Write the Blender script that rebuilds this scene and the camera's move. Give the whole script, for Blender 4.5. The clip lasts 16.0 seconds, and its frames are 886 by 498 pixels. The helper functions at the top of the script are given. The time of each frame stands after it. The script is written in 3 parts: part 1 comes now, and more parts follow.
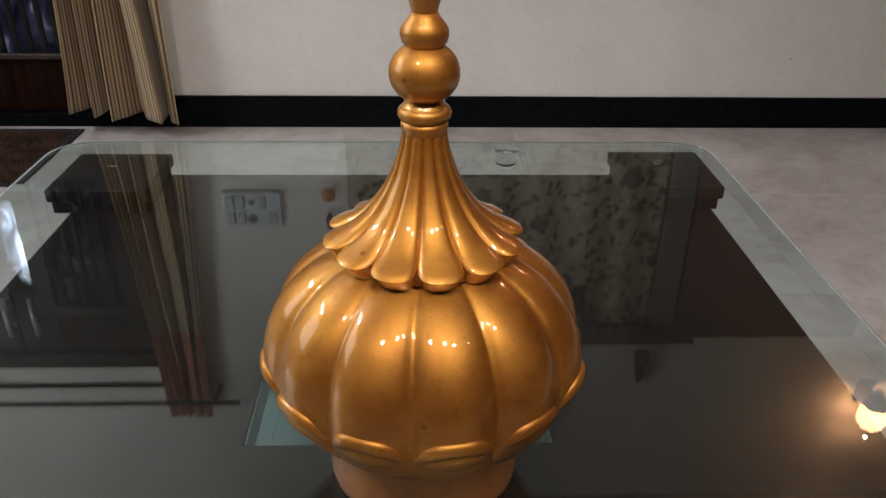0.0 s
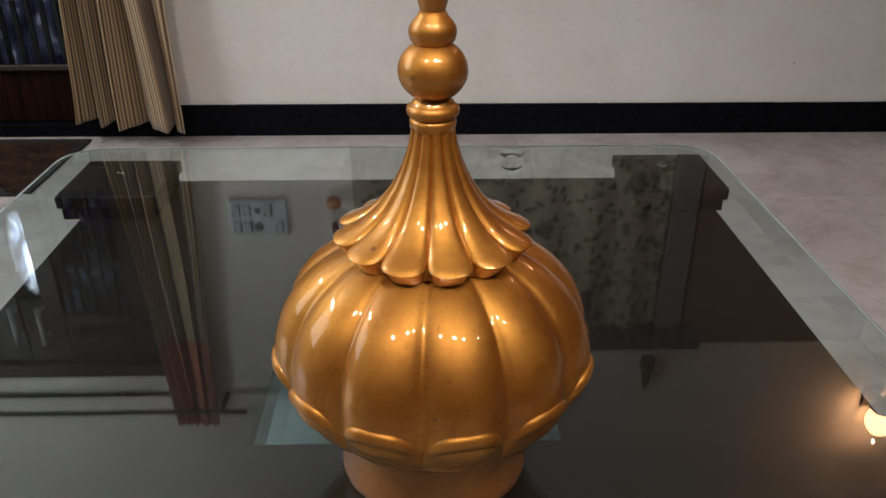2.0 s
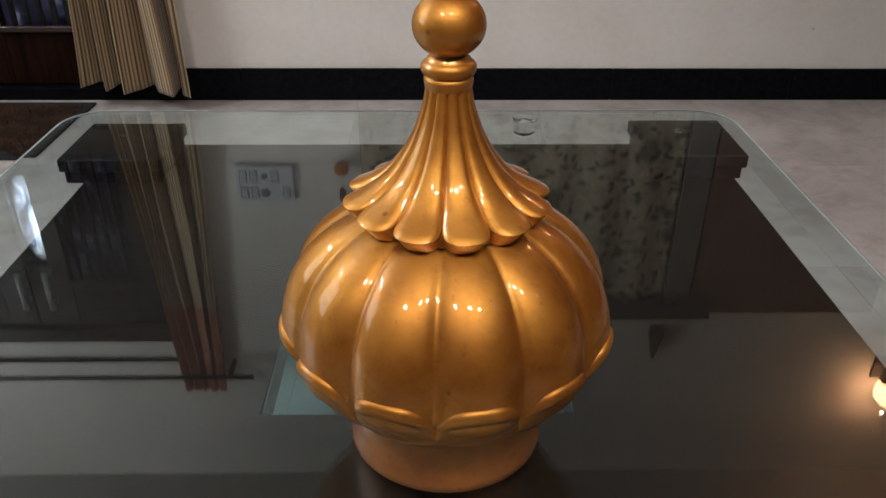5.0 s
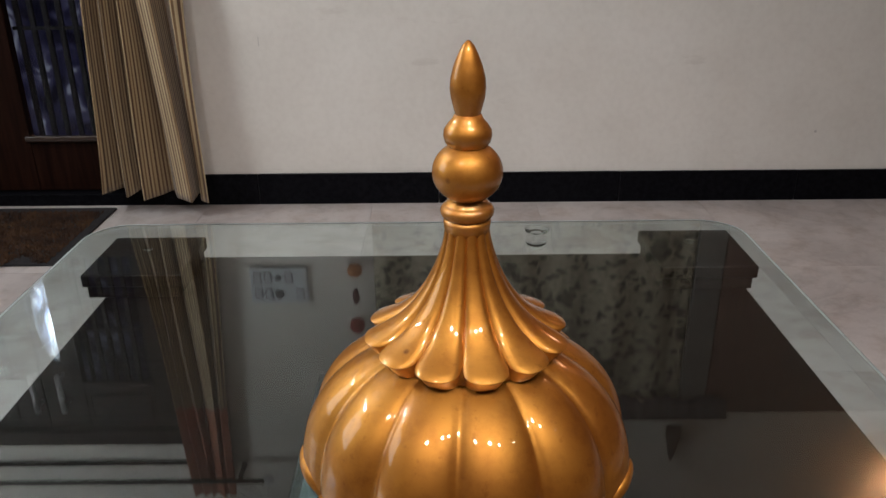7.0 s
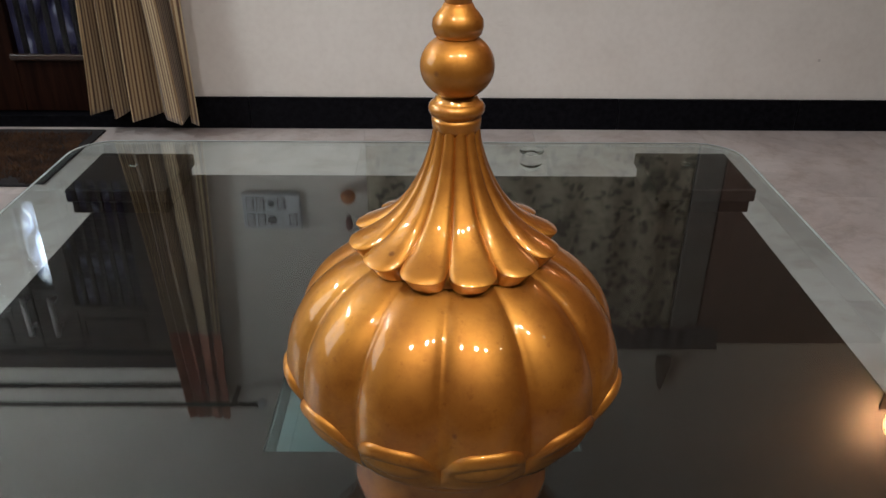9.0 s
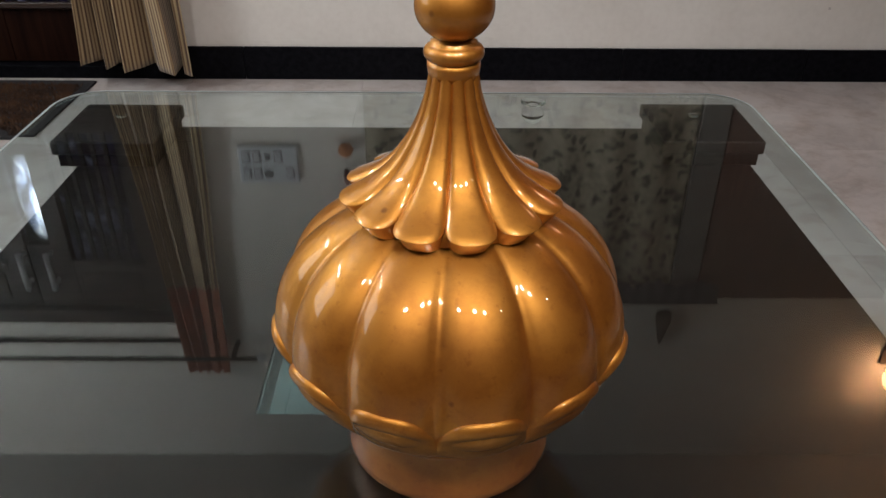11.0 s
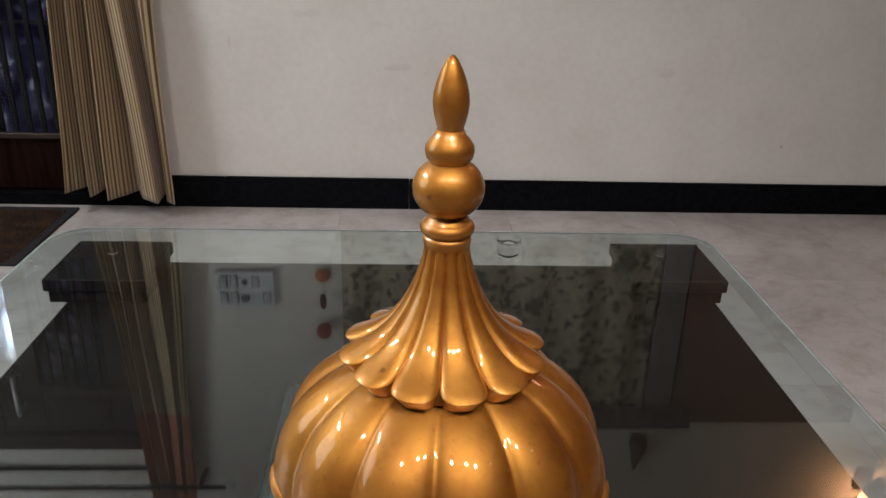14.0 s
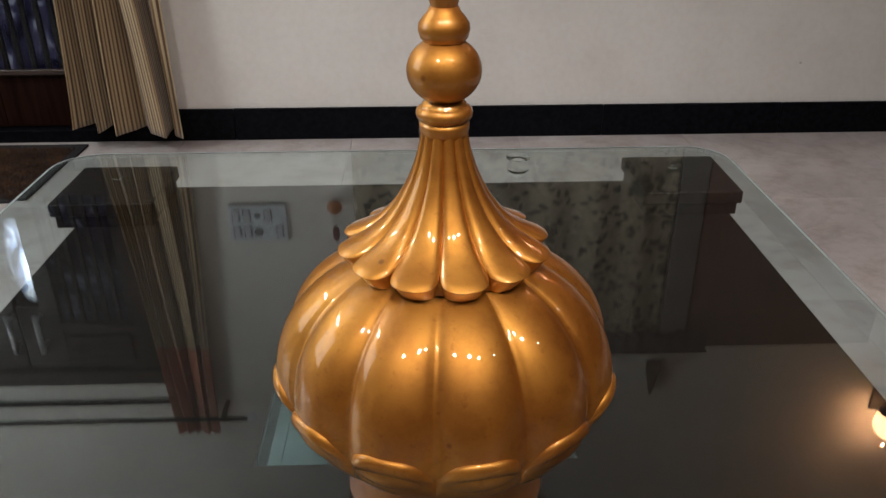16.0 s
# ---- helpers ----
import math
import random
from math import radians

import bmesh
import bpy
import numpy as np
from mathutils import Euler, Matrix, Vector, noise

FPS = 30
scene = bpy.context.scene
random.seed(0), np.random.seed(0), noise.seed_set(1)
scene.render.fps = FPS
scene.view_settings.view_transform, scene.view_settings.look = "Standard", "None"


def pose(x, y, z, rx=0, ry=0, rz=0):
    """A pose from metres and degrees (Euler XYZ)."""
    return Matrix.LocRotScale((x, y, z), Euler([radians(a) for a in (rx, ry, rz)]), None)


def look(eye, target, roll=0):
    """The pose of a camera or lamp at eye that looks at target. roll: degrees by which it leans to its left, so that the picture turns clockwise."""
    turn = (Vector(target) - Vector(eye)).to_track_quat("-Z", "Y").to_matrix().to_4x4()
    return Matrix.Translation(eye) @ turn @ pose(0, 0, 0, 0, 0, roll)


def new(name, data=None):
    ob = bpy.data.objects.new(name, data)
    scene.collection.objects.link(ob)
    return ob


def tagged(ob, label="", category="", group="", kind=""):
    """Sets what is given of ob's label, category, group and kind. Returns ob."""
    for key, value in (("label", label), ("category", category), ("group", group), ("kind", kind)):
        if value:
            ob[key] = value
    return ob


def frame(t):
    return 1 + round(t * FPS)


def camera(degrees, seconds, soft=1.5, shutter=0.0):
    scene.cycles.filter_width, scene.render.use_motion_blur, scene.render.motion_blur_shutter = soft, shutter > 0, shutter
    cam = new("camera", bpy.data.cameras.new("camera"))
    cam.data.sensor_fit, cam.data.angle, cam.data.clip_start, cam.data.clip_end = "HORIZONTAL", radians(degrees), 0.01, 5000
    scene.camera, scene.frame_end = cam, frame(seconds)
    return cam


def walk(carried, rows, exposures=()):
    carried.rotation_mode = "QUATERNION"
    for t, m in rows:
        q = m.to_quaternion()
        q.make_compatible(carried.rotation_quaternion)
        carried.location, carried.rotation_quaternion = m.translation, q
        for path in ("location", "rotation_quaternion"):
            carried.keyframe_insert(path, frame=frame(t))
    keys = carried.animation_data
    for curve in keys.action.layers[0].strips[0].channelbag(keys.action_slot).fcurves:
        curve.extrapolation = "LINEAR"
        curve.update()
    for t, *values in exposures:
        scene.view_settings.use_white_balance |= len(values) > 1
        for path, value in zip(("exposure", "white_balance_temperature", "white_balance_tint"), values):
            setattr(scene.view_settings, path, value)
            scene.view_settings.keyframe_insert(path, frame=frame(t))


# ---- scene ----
cam = camera(58.6, 16.0)
PATH = [
    (0, (-0.005, -0.565, 0.973), (0.058, 1.197, 0.028), 0.8),
    (0.5, (-0.005, -0.568, 0.996), (0.046, 1.236, 0.136), 0.1),
    (1, (-0.006, -0.573, 0.999), (0.043, 1.258, 0.196), -0.2),
    (1.5, (-0.006, -0.575, 0.984), (0.057, 1.227, 0.118), -0.2),
    (2, (-0.009, -0.577, 0.967), (0.043, 1.196, 0.044), 0.2),
    (2.5, (-0.007, -0.577, 0.955), (0.063, 1.167, -0.022), 1.2),
    (3, (-0.008, -0.568, 0.954), (0.036, 1.174, -0.028), 0.7),
    (3.5, (-0.011, -0.555, 0.948), (0.023, 1.172, -0.06), 0.4),
    (6, (-0.015, -0.552, 0.968), (0.022, 1.21, 0.023), 0.2),
    (6.5, (-0.017, -0.553, 0.984), (0.014, 1.253, 0.127), -0.2),
    (7, (-0.021, -0.553, 0.991), (-0.012, 1.285, 0.203), -0.4),
    (7.5, (-0.021, -0.556, 0.989), (-0.01, 1.281, 0.196), -0.1),
    (8, (-0.02, -0.55, 0.976), (-0.015, 1.258, 0.122), 0.3),
    (8.5, (-0.017, -0.546, 0.97), (-0.012, 1.238, 0.066), 0.1),
    (9, (-0.015, -0.544, 0.96), (0.005, 1.222, 0.022), 0.5),
    (11.3, (-0.012, -0.509, 0.944), (0.008, 1.198, -0.099), 0.5),
    (11.5, (-0.016, -0.509, 0.946), (0.01, 1.212, -0.071), 1.0),
    (12, (-0.033, -0.519, 0.971), (-0.014, 1.236, 0.014), 1.1),
    (12.5, (-0.036, -0.53, 0.982), (-0.005, 1.259, 0.089), 0.7),
    (13, (-0.031, -0.535, 0.993), (0.034, 1.285, 0.165), 1.1),
    (13.5, (-0.031, -0.53, 0.996), (0.064, 1.304, 0.206), 1.7),
    (14, (-0.03, -0.539, 0.995), (0.063, 1.302, 0.218), 1.7),
    (14.5, (-0.023, -0.541, 0.989), (0.084, 1.289, 0.19), 1.5),
    (15, (-0.019, -0.549, 0.983), (0.083, 1.277, 0.171), 1.4),
    (15.5, (-0.016, -0.539, 0.969), (0.076, 1.263, 0.108), 0.7),
    (16, (-0.017, -0.538, 0.955), (0.035, 1.238, 0.037), -0.2),
]
walk(cam, [(t, look(eye, target, roll)) for t, eye, target, roll in PATH])

# ---- light ----
world = bpy.data.worlds.new("world")
scene.world = world
world.use_nodes = True
sky = world.node_tree.nodes.new("ShaderNodeTexSky")
sky.sky_type, sky.sun_disc = "NISHITA", False
sky.sun_elevation, sky.sun_rotation = radians(3), radians(100)
world.node_tree.nodes["Background"].inputs["Strength"].default_value = 0.1
world.node_tree.links.new(sky.outputs[0], world.node_tree.nodes["Background"].inputs["Color"])
scene.view_settings.exposure = -0.15

WALL_Y = 2.203      # face of the wall with the skirting
ROOM_L, ROOM_R, ROOM_B, ROOM_H = -2.7, 2.75, -1.85, 2.75
GLASS = 0.45        # top of the table's glass


def area_lamp(name, place, target, sx, sy, watts, colour):
    data = bpy.data.lights.new(name, "AREA")
    data.shape, data.size, data.size_y, data.energy, data.color = "RECTANGLE", sx, sy, watts, colour
    ob = new(name, data)
    ob.matrix_world = look(place, target)
    return ob


# ---- materials ----
def material(name):
    m = bpy.data.materials.new(name)
    m.use_nodes = True
    nt = m.node_tree
    return m, nt, nt.nodes["Principled BSDF"]


def node(nt, kind, **values):
    n = nt.nodes.new(kind)
    for k, v in values.items():
        n.inputs[k].default_value = v
    return n


def ramp(nt, fac, stops):
    r = nt.nodes.new("ShaderNodeValToRGB")
    while len(r.color_ramp.elements) < len(stops):
        r.color_ramp.elements.new(0.5)
    for e, (at, c) in zip(r.color_ramp.elements, stops):
        e.position, e.color = at, (*c, 1)
    nt.links.new(fac, r.inputs["Fac"])
    return r.outputs["Color"]


def coords(nt, kind="Object", scale=(1, 1, 1)):
    tc = nt.nodes.new("ShaderNodeTexCoord")
    mp = nt.nodes.new("ShaderNodeMapping")
    mp.inputs["Scale"].default_value = scale
    nt.links.new(tc.outputs[kind], mp.inputs["Vector"])
    return mp.outputs["Vector"]


def bump(nt, bsdf, height, strength=0.2, distance=0.01):
    b = nt.nodes.new("ShaderNodeBump")
    b.inputs["Strength"].default_value, b.inputs["Distance"].default_value = strength, distance
    nt.links.new(height, b.inputs["Height"])
    nt.links.new(b.outputs["Normal"], bsdf.inputs["Normal"])


def product(nt, one, two, amount):
    """The first colour multiplied by the second, as far as amount says."""
    mul = nt.nodes.new("ShaderNodeMix")
    mul.data_type, mul.blend_type = "RGBA", "MULTIPLY"
    mul.inputs["Factor"].default_value = amount
    nt.links.new(one, mul.inputs[6])
    nt.links.new(two, mul.inputs[7])
    return mul.outputs[2]


def noisy(name, stops, scale, rough, detail=6, metallic=0.0, bump_strength=0.0, bump_scale=None, stretch=(1, 1, 1), coat=0.0, specular=0.5):
    m, nt, b = material(name)
    v = coords(nt, "Object", stretch)
    n = node(nt, "ShaderNodeTexNoise", Scale=scale, Detail=detail)
    nt.links.new(v, n.inputs["Vector"])
    nt.links.new(ramp(nt, n.outputs["Fac"], stops), b.inputs["Base Color"])
    b.inputs["Metallic"].default_value = metallic
    b.inputs["Coat Weight"].default_value = coat
    b.inputs["Coat Roughness"].default_value = 0.06
    b.inputs["Specular IOR Level"].default_value = specular
    n2 = node(nt, "ShaderNodeTexNoise", Scale=bump_scale or scale * 6, Detail=4.0)
    nt.links.new(v, n2.inputs["Vector"])
    mr = node(nt, "ShaderNodeMapRange", **{"To Min": rough * 0.8, "To Max": min(1.0, rough * 1.25)})
    nt.links.new(n2.outputs["Fac"], mr.inputs["Value"])
    nt.links.new(mr.outputs["Result"], b.inputs["Roughness"])
    if bump_strength:
        bump(nt, b, n2.outputs["Fac"], bump_strength, 0.002)
    return m




def wall_paint():
    """Cream emulsion with cloudy patches and faint horizontal smudges."""
    m, nt, b = material("cream_wall_paint")
    cloud = node(nt, "ShaderNodeTexNoise", Scale=1.9, Detail=7.0, Roughness=0.6)
    smudge = node(nt, "ShaderNodeTexNoise", Scale=3.2, Detail=5.0, Roughness=0.6)
    grain = node(nt, "ShaderNodeTexNoise", Scale=48.0, Detail=4.0)
    nt.links.new(coords(nt), cloud.inputs["Vector"])
    nt.links.new(coords(nt, "Object", (1.0, 1.0, 4.0)), smudge.inputs["Vector"])
    nt.links.new(coords(nt), grain.inputs["Vector"])
    last = ramp(nt, cloud.outputs["Fac"], [(0.3, (0.735, 0.690, 0.620)), (0.5, (0.80, 0.760, 0.690)), (0.7, (0.84, 0.803, 0.735))])
    for fac, stops in ((smudge.outputs["Fac"], [(0.27, (0.88, 0.865, 0.85)), (0.36, (1, 1, 1))]),
                       (grain.outputs["Fac"], [(0.25, (0.955, 0.95, 0.945)), (0.6, (1, 1, 1))])):
        mul = nt.nodes.new("ShaderNodeMix")
        mul.data_type, mul.blend_type = "RGBA", "MULTIPLY"
        mul.inputs["Factor"].default_value = 1.0
        nt.links.new(last, mul.inputs[6])
        nt.links.new(ramp(nt, fac, stops), mul.inputs[7])
        last = mul.outputs[2]
    nt.links.new(last, b.inputs["Base Color"])
    b.inputs["Roughness"].default_value = 0.6
    bump(nt, b, grain.outputs["Fac"], 0.08, 0.002)
    return m


WALL = wall_paint()
# near-black brown for the unseen walls, keeps bounce off the finial
BACK_WALL = noisy("dark_unseen_wall", [(0.3, (0.035, 0.022, 0.016)), (0.7, (0.055, 0.035, 0.026))], 1.7, 0.7)
CEILING = noisy("ceiling_paint", [(0.3, (0.40, 0.385, 0.365)), (0.7, (0.46, 0.445, 0.42))], 2.0, 0.8)
GRANITE = noisy("black_granite", [(0.35, (0.0026, 0.0026, 0.0036)), (0.75, (0.0085, 0.0083, 0.0105))], 60, 0.45, bump_scale=200, specular=0.05)
DARK_WOOD = noisy("dark_door_wood", [(0.3, (0.008, 0.0028, 0.0018)), (0.7, (0.023, 0.0085, 0.005))], 7, 0.4, stretch=(9, 9, 0.6), bump_strength=0.1, specular=0.1)
TABLE_WOOD = noisy("black_brown_table_wood", [(0.3, (0.0045, 0.0024, 0.0018)), (0.7, (0.010, 0.0055, 0.004))], 9, 0.45, specular=0.1, stretch=(0.7, 10, 6), bump_strength=0.05, bump_scale=25)
BEAD_WOOD = noisy("polished_bead_wood", [(0.3, (0.02, 0.011, 0.008)), (0.7, (0.04, 0.022, 0.015))], 9, 0.22, stretch=(0.6, 9, 9), specular=0.5, coat=0.25)
IRON = noisy("dark_grille_iron", [(0.3, (0.003, 0.003, 0.004)), (0.7, (0.008, 0.008, 0.010))], 30, 0.6, specular=0.1)
STEEL = noisy("brushed_steel", [(0.3, (0.68, 0.68, 0.70)), (0.7, (0.82, 0.82, 0.84))], 40, 0.38, metallic=1.0)
SWITCH = noisy("white_switch_plastic", [(0.3, (0.60, 0.63, 0.66)), (0.7, (0.66, 0.69, 0.72))], 20, 0.3)
SWITCH_RIM = noisy("grey_switch_rim", [(0.3, (0.13, 0.13, 0.135)), (0.7, (0.18, 0.18, 0.185))], 20, 0.4)
ROCKER = noisy("grey_rocker_plastic", [(0.3, (0.50, 0.52, 0.54)), (0.7, (0.56, 0.58, 0.60))], 20, 0.35)
RUG_DARK = noisy("black_rug_border", [(0.3, (0.008, 0.007, 0.008)), (0.7, (0.022, 0.019, 0.02))], 80, 0.95, bump_strength=0.5)
RUG_BROWN = noisy("brown_rug_pile", [(0.3, (0.026, 0.010, 0.004)), (0.55, (0.062, 0.026, 0.009)), (0.75, (0.105, 0.050, 0.018))], 16, 0.95, bump_strength=0.6)
FRINGE = noisy("off_white_fringe", [(0.3, (0.45, 0.42, 0.38)), (0.7, (0.6, 0.57, 0.52))], 60, 0.9)
BROWN_CLOTH = noisy("red_brown_heading_cloth", [(0.3, (0.30, 0.085, 0.04)), (0.7, (0.46, 0.15, 0.075))], 25, 0.85, stretch=(8, 8, 0.5))
WHITE_TRIM = noisy("white_trim", [(0.3, (0.66, 0.65, 0.62)), (0.7, (0.72, 0.71, 0.68))], 8, 0.5)
BROWN_BOARD = noisy("brown_board_wood", [(0.3, (0.115, 0.058, 0.042)), (0.7, (0.18, 0.094, 0.066))], 7, 0.55, stretch=(9, 9, 0.6))
PALE_STRIP = noisy("pale_grey_cloth_strip", [(0.3, (0.15, 0.135, 0.12)), (0.7, (0.21, 0.195, 0.175))], 12, 0.8)
LACE = noisy("purple_grey_lace", [(0.35, (0.05, 0.042, 0.048)), (0.65, (0.12, 0.102, 0.108))], 60, 0.85, bump_strength=0.3)
BEAD_ORANGE = noisy("orange_bead", [(0.3, (0.5, 0.16, 0.03)), (0.7, (0.6, 0.22, 0.05))], 30, 0.35)
BEAD_DARK = noisy("dark_red_bead", [(0.3, (0.10, 0.02, 0.015)), (0.7, (0.17, 0.035, 0.025))], 30, 0.35)
OLD_WOOD = noisy("dull_brown_wood", [(0.3, (0.07, 0.045, 0.03)), (0.7, (0.14, 0.09, 0.06))], 30, 0.6)
BEAD_RED = noisy("red_bead", [(0.3, (0.35, 0.03, 0.02)), (0.7, (0.45, 0.05, 0.03))], 30, 0.35)
SHADE_DARK = noisy("dark_metal_lamp", [(0.3, (0.03, 0.025, 0.02)), (0.7, (0.07, 0.06, 0.05))], 30, 0.4, metallic=0.7)


GOLD_FLAKE = ((0.60, 0.240, 0.025), (0.77, 0.352, 0.041), (0.86, 0.435, 0.062))
GOLD_BINDER = ((0.185, 0.042, 0.004), (0.25, 0.064, 0.006), (0.31, 0.092, 0.010))


def gold_paint(name="gold_lacquer", binder=0.42):
    """Gold flake paint under a thick clear lacquer: cloudy tone, dark specks and pits, faint brush waves."""
    m, nt, b = material(name)
    v = coords(nt)
    big = node(nt, "ShaderNodeTexNoise", Scale=14.0, Detail=5.0)
    mottle = node(nt, "ShaderNodeTexNoise", Scale=70.0, Detail=6.0, Roughness=0.65)
    fine = node(nt, "ShaderNodeTexNoise", Scale=160.0, Detail=5.0)
    pits = node(nt, "ShaderNodeTexVoronoi", Scale=24.0)
    wav = node(nt, "ShaderNodeTexNoise", Scale=30.0, Detail=2.0)
    for n in (big, mottle, fine, pits, wav):
        nt.links.new(v, n.inputs["Vector"])
    tone = None
    for fac, stops in ((mottle.outputs["Fac"], [(0.30, (0.82, 0.76, 0.68)), (0.55, (1, 1, 1))]),
                       (fine.outputs["Fac"], [(0.0, (1, 1, 1)), (0.62, (1, 1, 1)), (0.70, (0.84, 0.78, 0.68))]),
                       (pits.outputs["Distance"], [(0.03, (0.45, 0.36, 0.30)), (0.07, (1, 1, 1))])):
        c = ramp(nt, fac, stops)
        tone = product(nt, tone, c, 0.85) if tone else c
    under = nt.nodes.new("ShaderNodeBsdfPrincipled")       # red-brown binder between the flakes
    for bs, stops, metal in ((b, GOLD_FLAKE, 1.0), (under, GOLD_BINDER, 0.0)):
        at = [(0.28, stops[0]), (0.5, stops[1]), (0.75, stops[2])]
        nt.links.new(product(nt, ramp(nt, big.outputs["Fac"], at), tone, 1.0), bs.inputs["Base Color"])
        bs.inputs["Metallic"].default_value = metal
        mr = node(nt, "ShaderNodeMapRange", **{"To Min": 0.45, "To Max": 0.57})
        nt.links.new(big.outputs["Fac"], mr.inputs["Value"])
        nt.links.new(mr.outputs["Result"], bs.inputs["Roughness"])
        bs.inputs["Coat Weight"].default_value = 1.0
        bs.inputs["Coat Roughness"].default_value = 0.03
        bump(nt, bs, wav.outputs["Fac"], 0.07, 0.005)
    both = nt.nodes.new("ShaderNodeMixShader")
    both.inputs["Fac"].default_value = binder
    nt.links.new(b.outputs[0], both.inputs[1])
    nt.links.new(under.outputs[0], both.inputs[2])
    nt.links.new(both.outputs[0], nt.nodes["Material Output"].inputs["Surface"])
    return m


def glass(name, tint, rough=0.0):
    m, nt, b = material(name)
    b.inputs["Base Color"].default_value = (*tint, 1)
    b.inputs["Transmission Weight"].default_value = 1.0
    b.inputs["Roughness"].default_value = rough
    b.inputs["IOR"].default_value = 1.5
    return m


def marble():
    m, nt, b = material("pale_marble")
    oi = nt.nodes.new("ShaderNodeObjectInfo")
    geo = nt.nodes.new("ShaderNodeNewGeometry")
    off = node(nt, "ShaderNodeVectorMath")
    off.operation = "MULTIPLY_ADD"
    nt.links.new(oi.outputs["Random"], off.inputs[0])
    off.inputs[1].default_value = (7, 3, 5)
    nt.links.new(geo.outputs["Position"], off.inputs[2])
    cloud = node(nt, "ShaderNodeTexNoise", Scale=2.2, Detail=8.0, Roughness=0.6)
    warp = node(nt, "ShaderNodeTexNoise", Scale=2.6, Detail=5.0, Roughness=0.55, Distortion=1.1)
    patch = node(nt, "ShaderNodeTexNoise", Scale=9.0, Detail=7.0, Roughness=0.7)
    fleck = node(nt, "ShaderNodeTexNoise", Scale=26.0, Detail=6.0, Roughness=0.7)
    for n in (cloud, warp, patch, fleck):
        nt.links.new(off.outputs[0], n.inputs["Vector"])
    base = ramp(nt, cloud.outputs["Fac"], [(0.3, (0.45, 0.398, 0.375)), (0.5, (0.55, 0.495, 0.468)), (0.72, (0.62, 0.572, 0.545))])
    vein = ramp(nt, warp.outputs["Fac"], [(0.44, (1, 1, 1)), (0.495, (0.70, 0.70, 0.70)), (0.56, (1, 1, 1))])
    flk = ramp(nt, fleck.outputs["Fac"], [(0.3, (0.82, 0.81, 0.79)), (0.46, (1, 1, 1))])
    blot = ramp(nt, patch.outputs["Fac"], [(0.34, (0.80, 0.745, 0.70)), (0.52, (1, 1, 1))])
    last = base
    for c, k in ((vein, 0.40), (blot, 0.9), (flk, 0.75)):
        mul = nt.nodes.new("ShaderNodeMix")
        mul.data_type, mul.blend_type = "RGBA", "MULTIPLY"
        mul.inputs["Factor"].default_value = k
        nt.links.new(last, mul.inputs[6])
        nt.links.new(c, mul.inputs[7])
        last = mul.outputs[2]
    nt.links.new(last, b.inputs["Base Color"])
    b.inputs["Roughness"].default_value = 0.33
    b.inputs["Specular IOR Level"].default_value = 0.4
    bump(nt, b, fleck.outputs["Fac"], 0.03, 0.002)
    return m


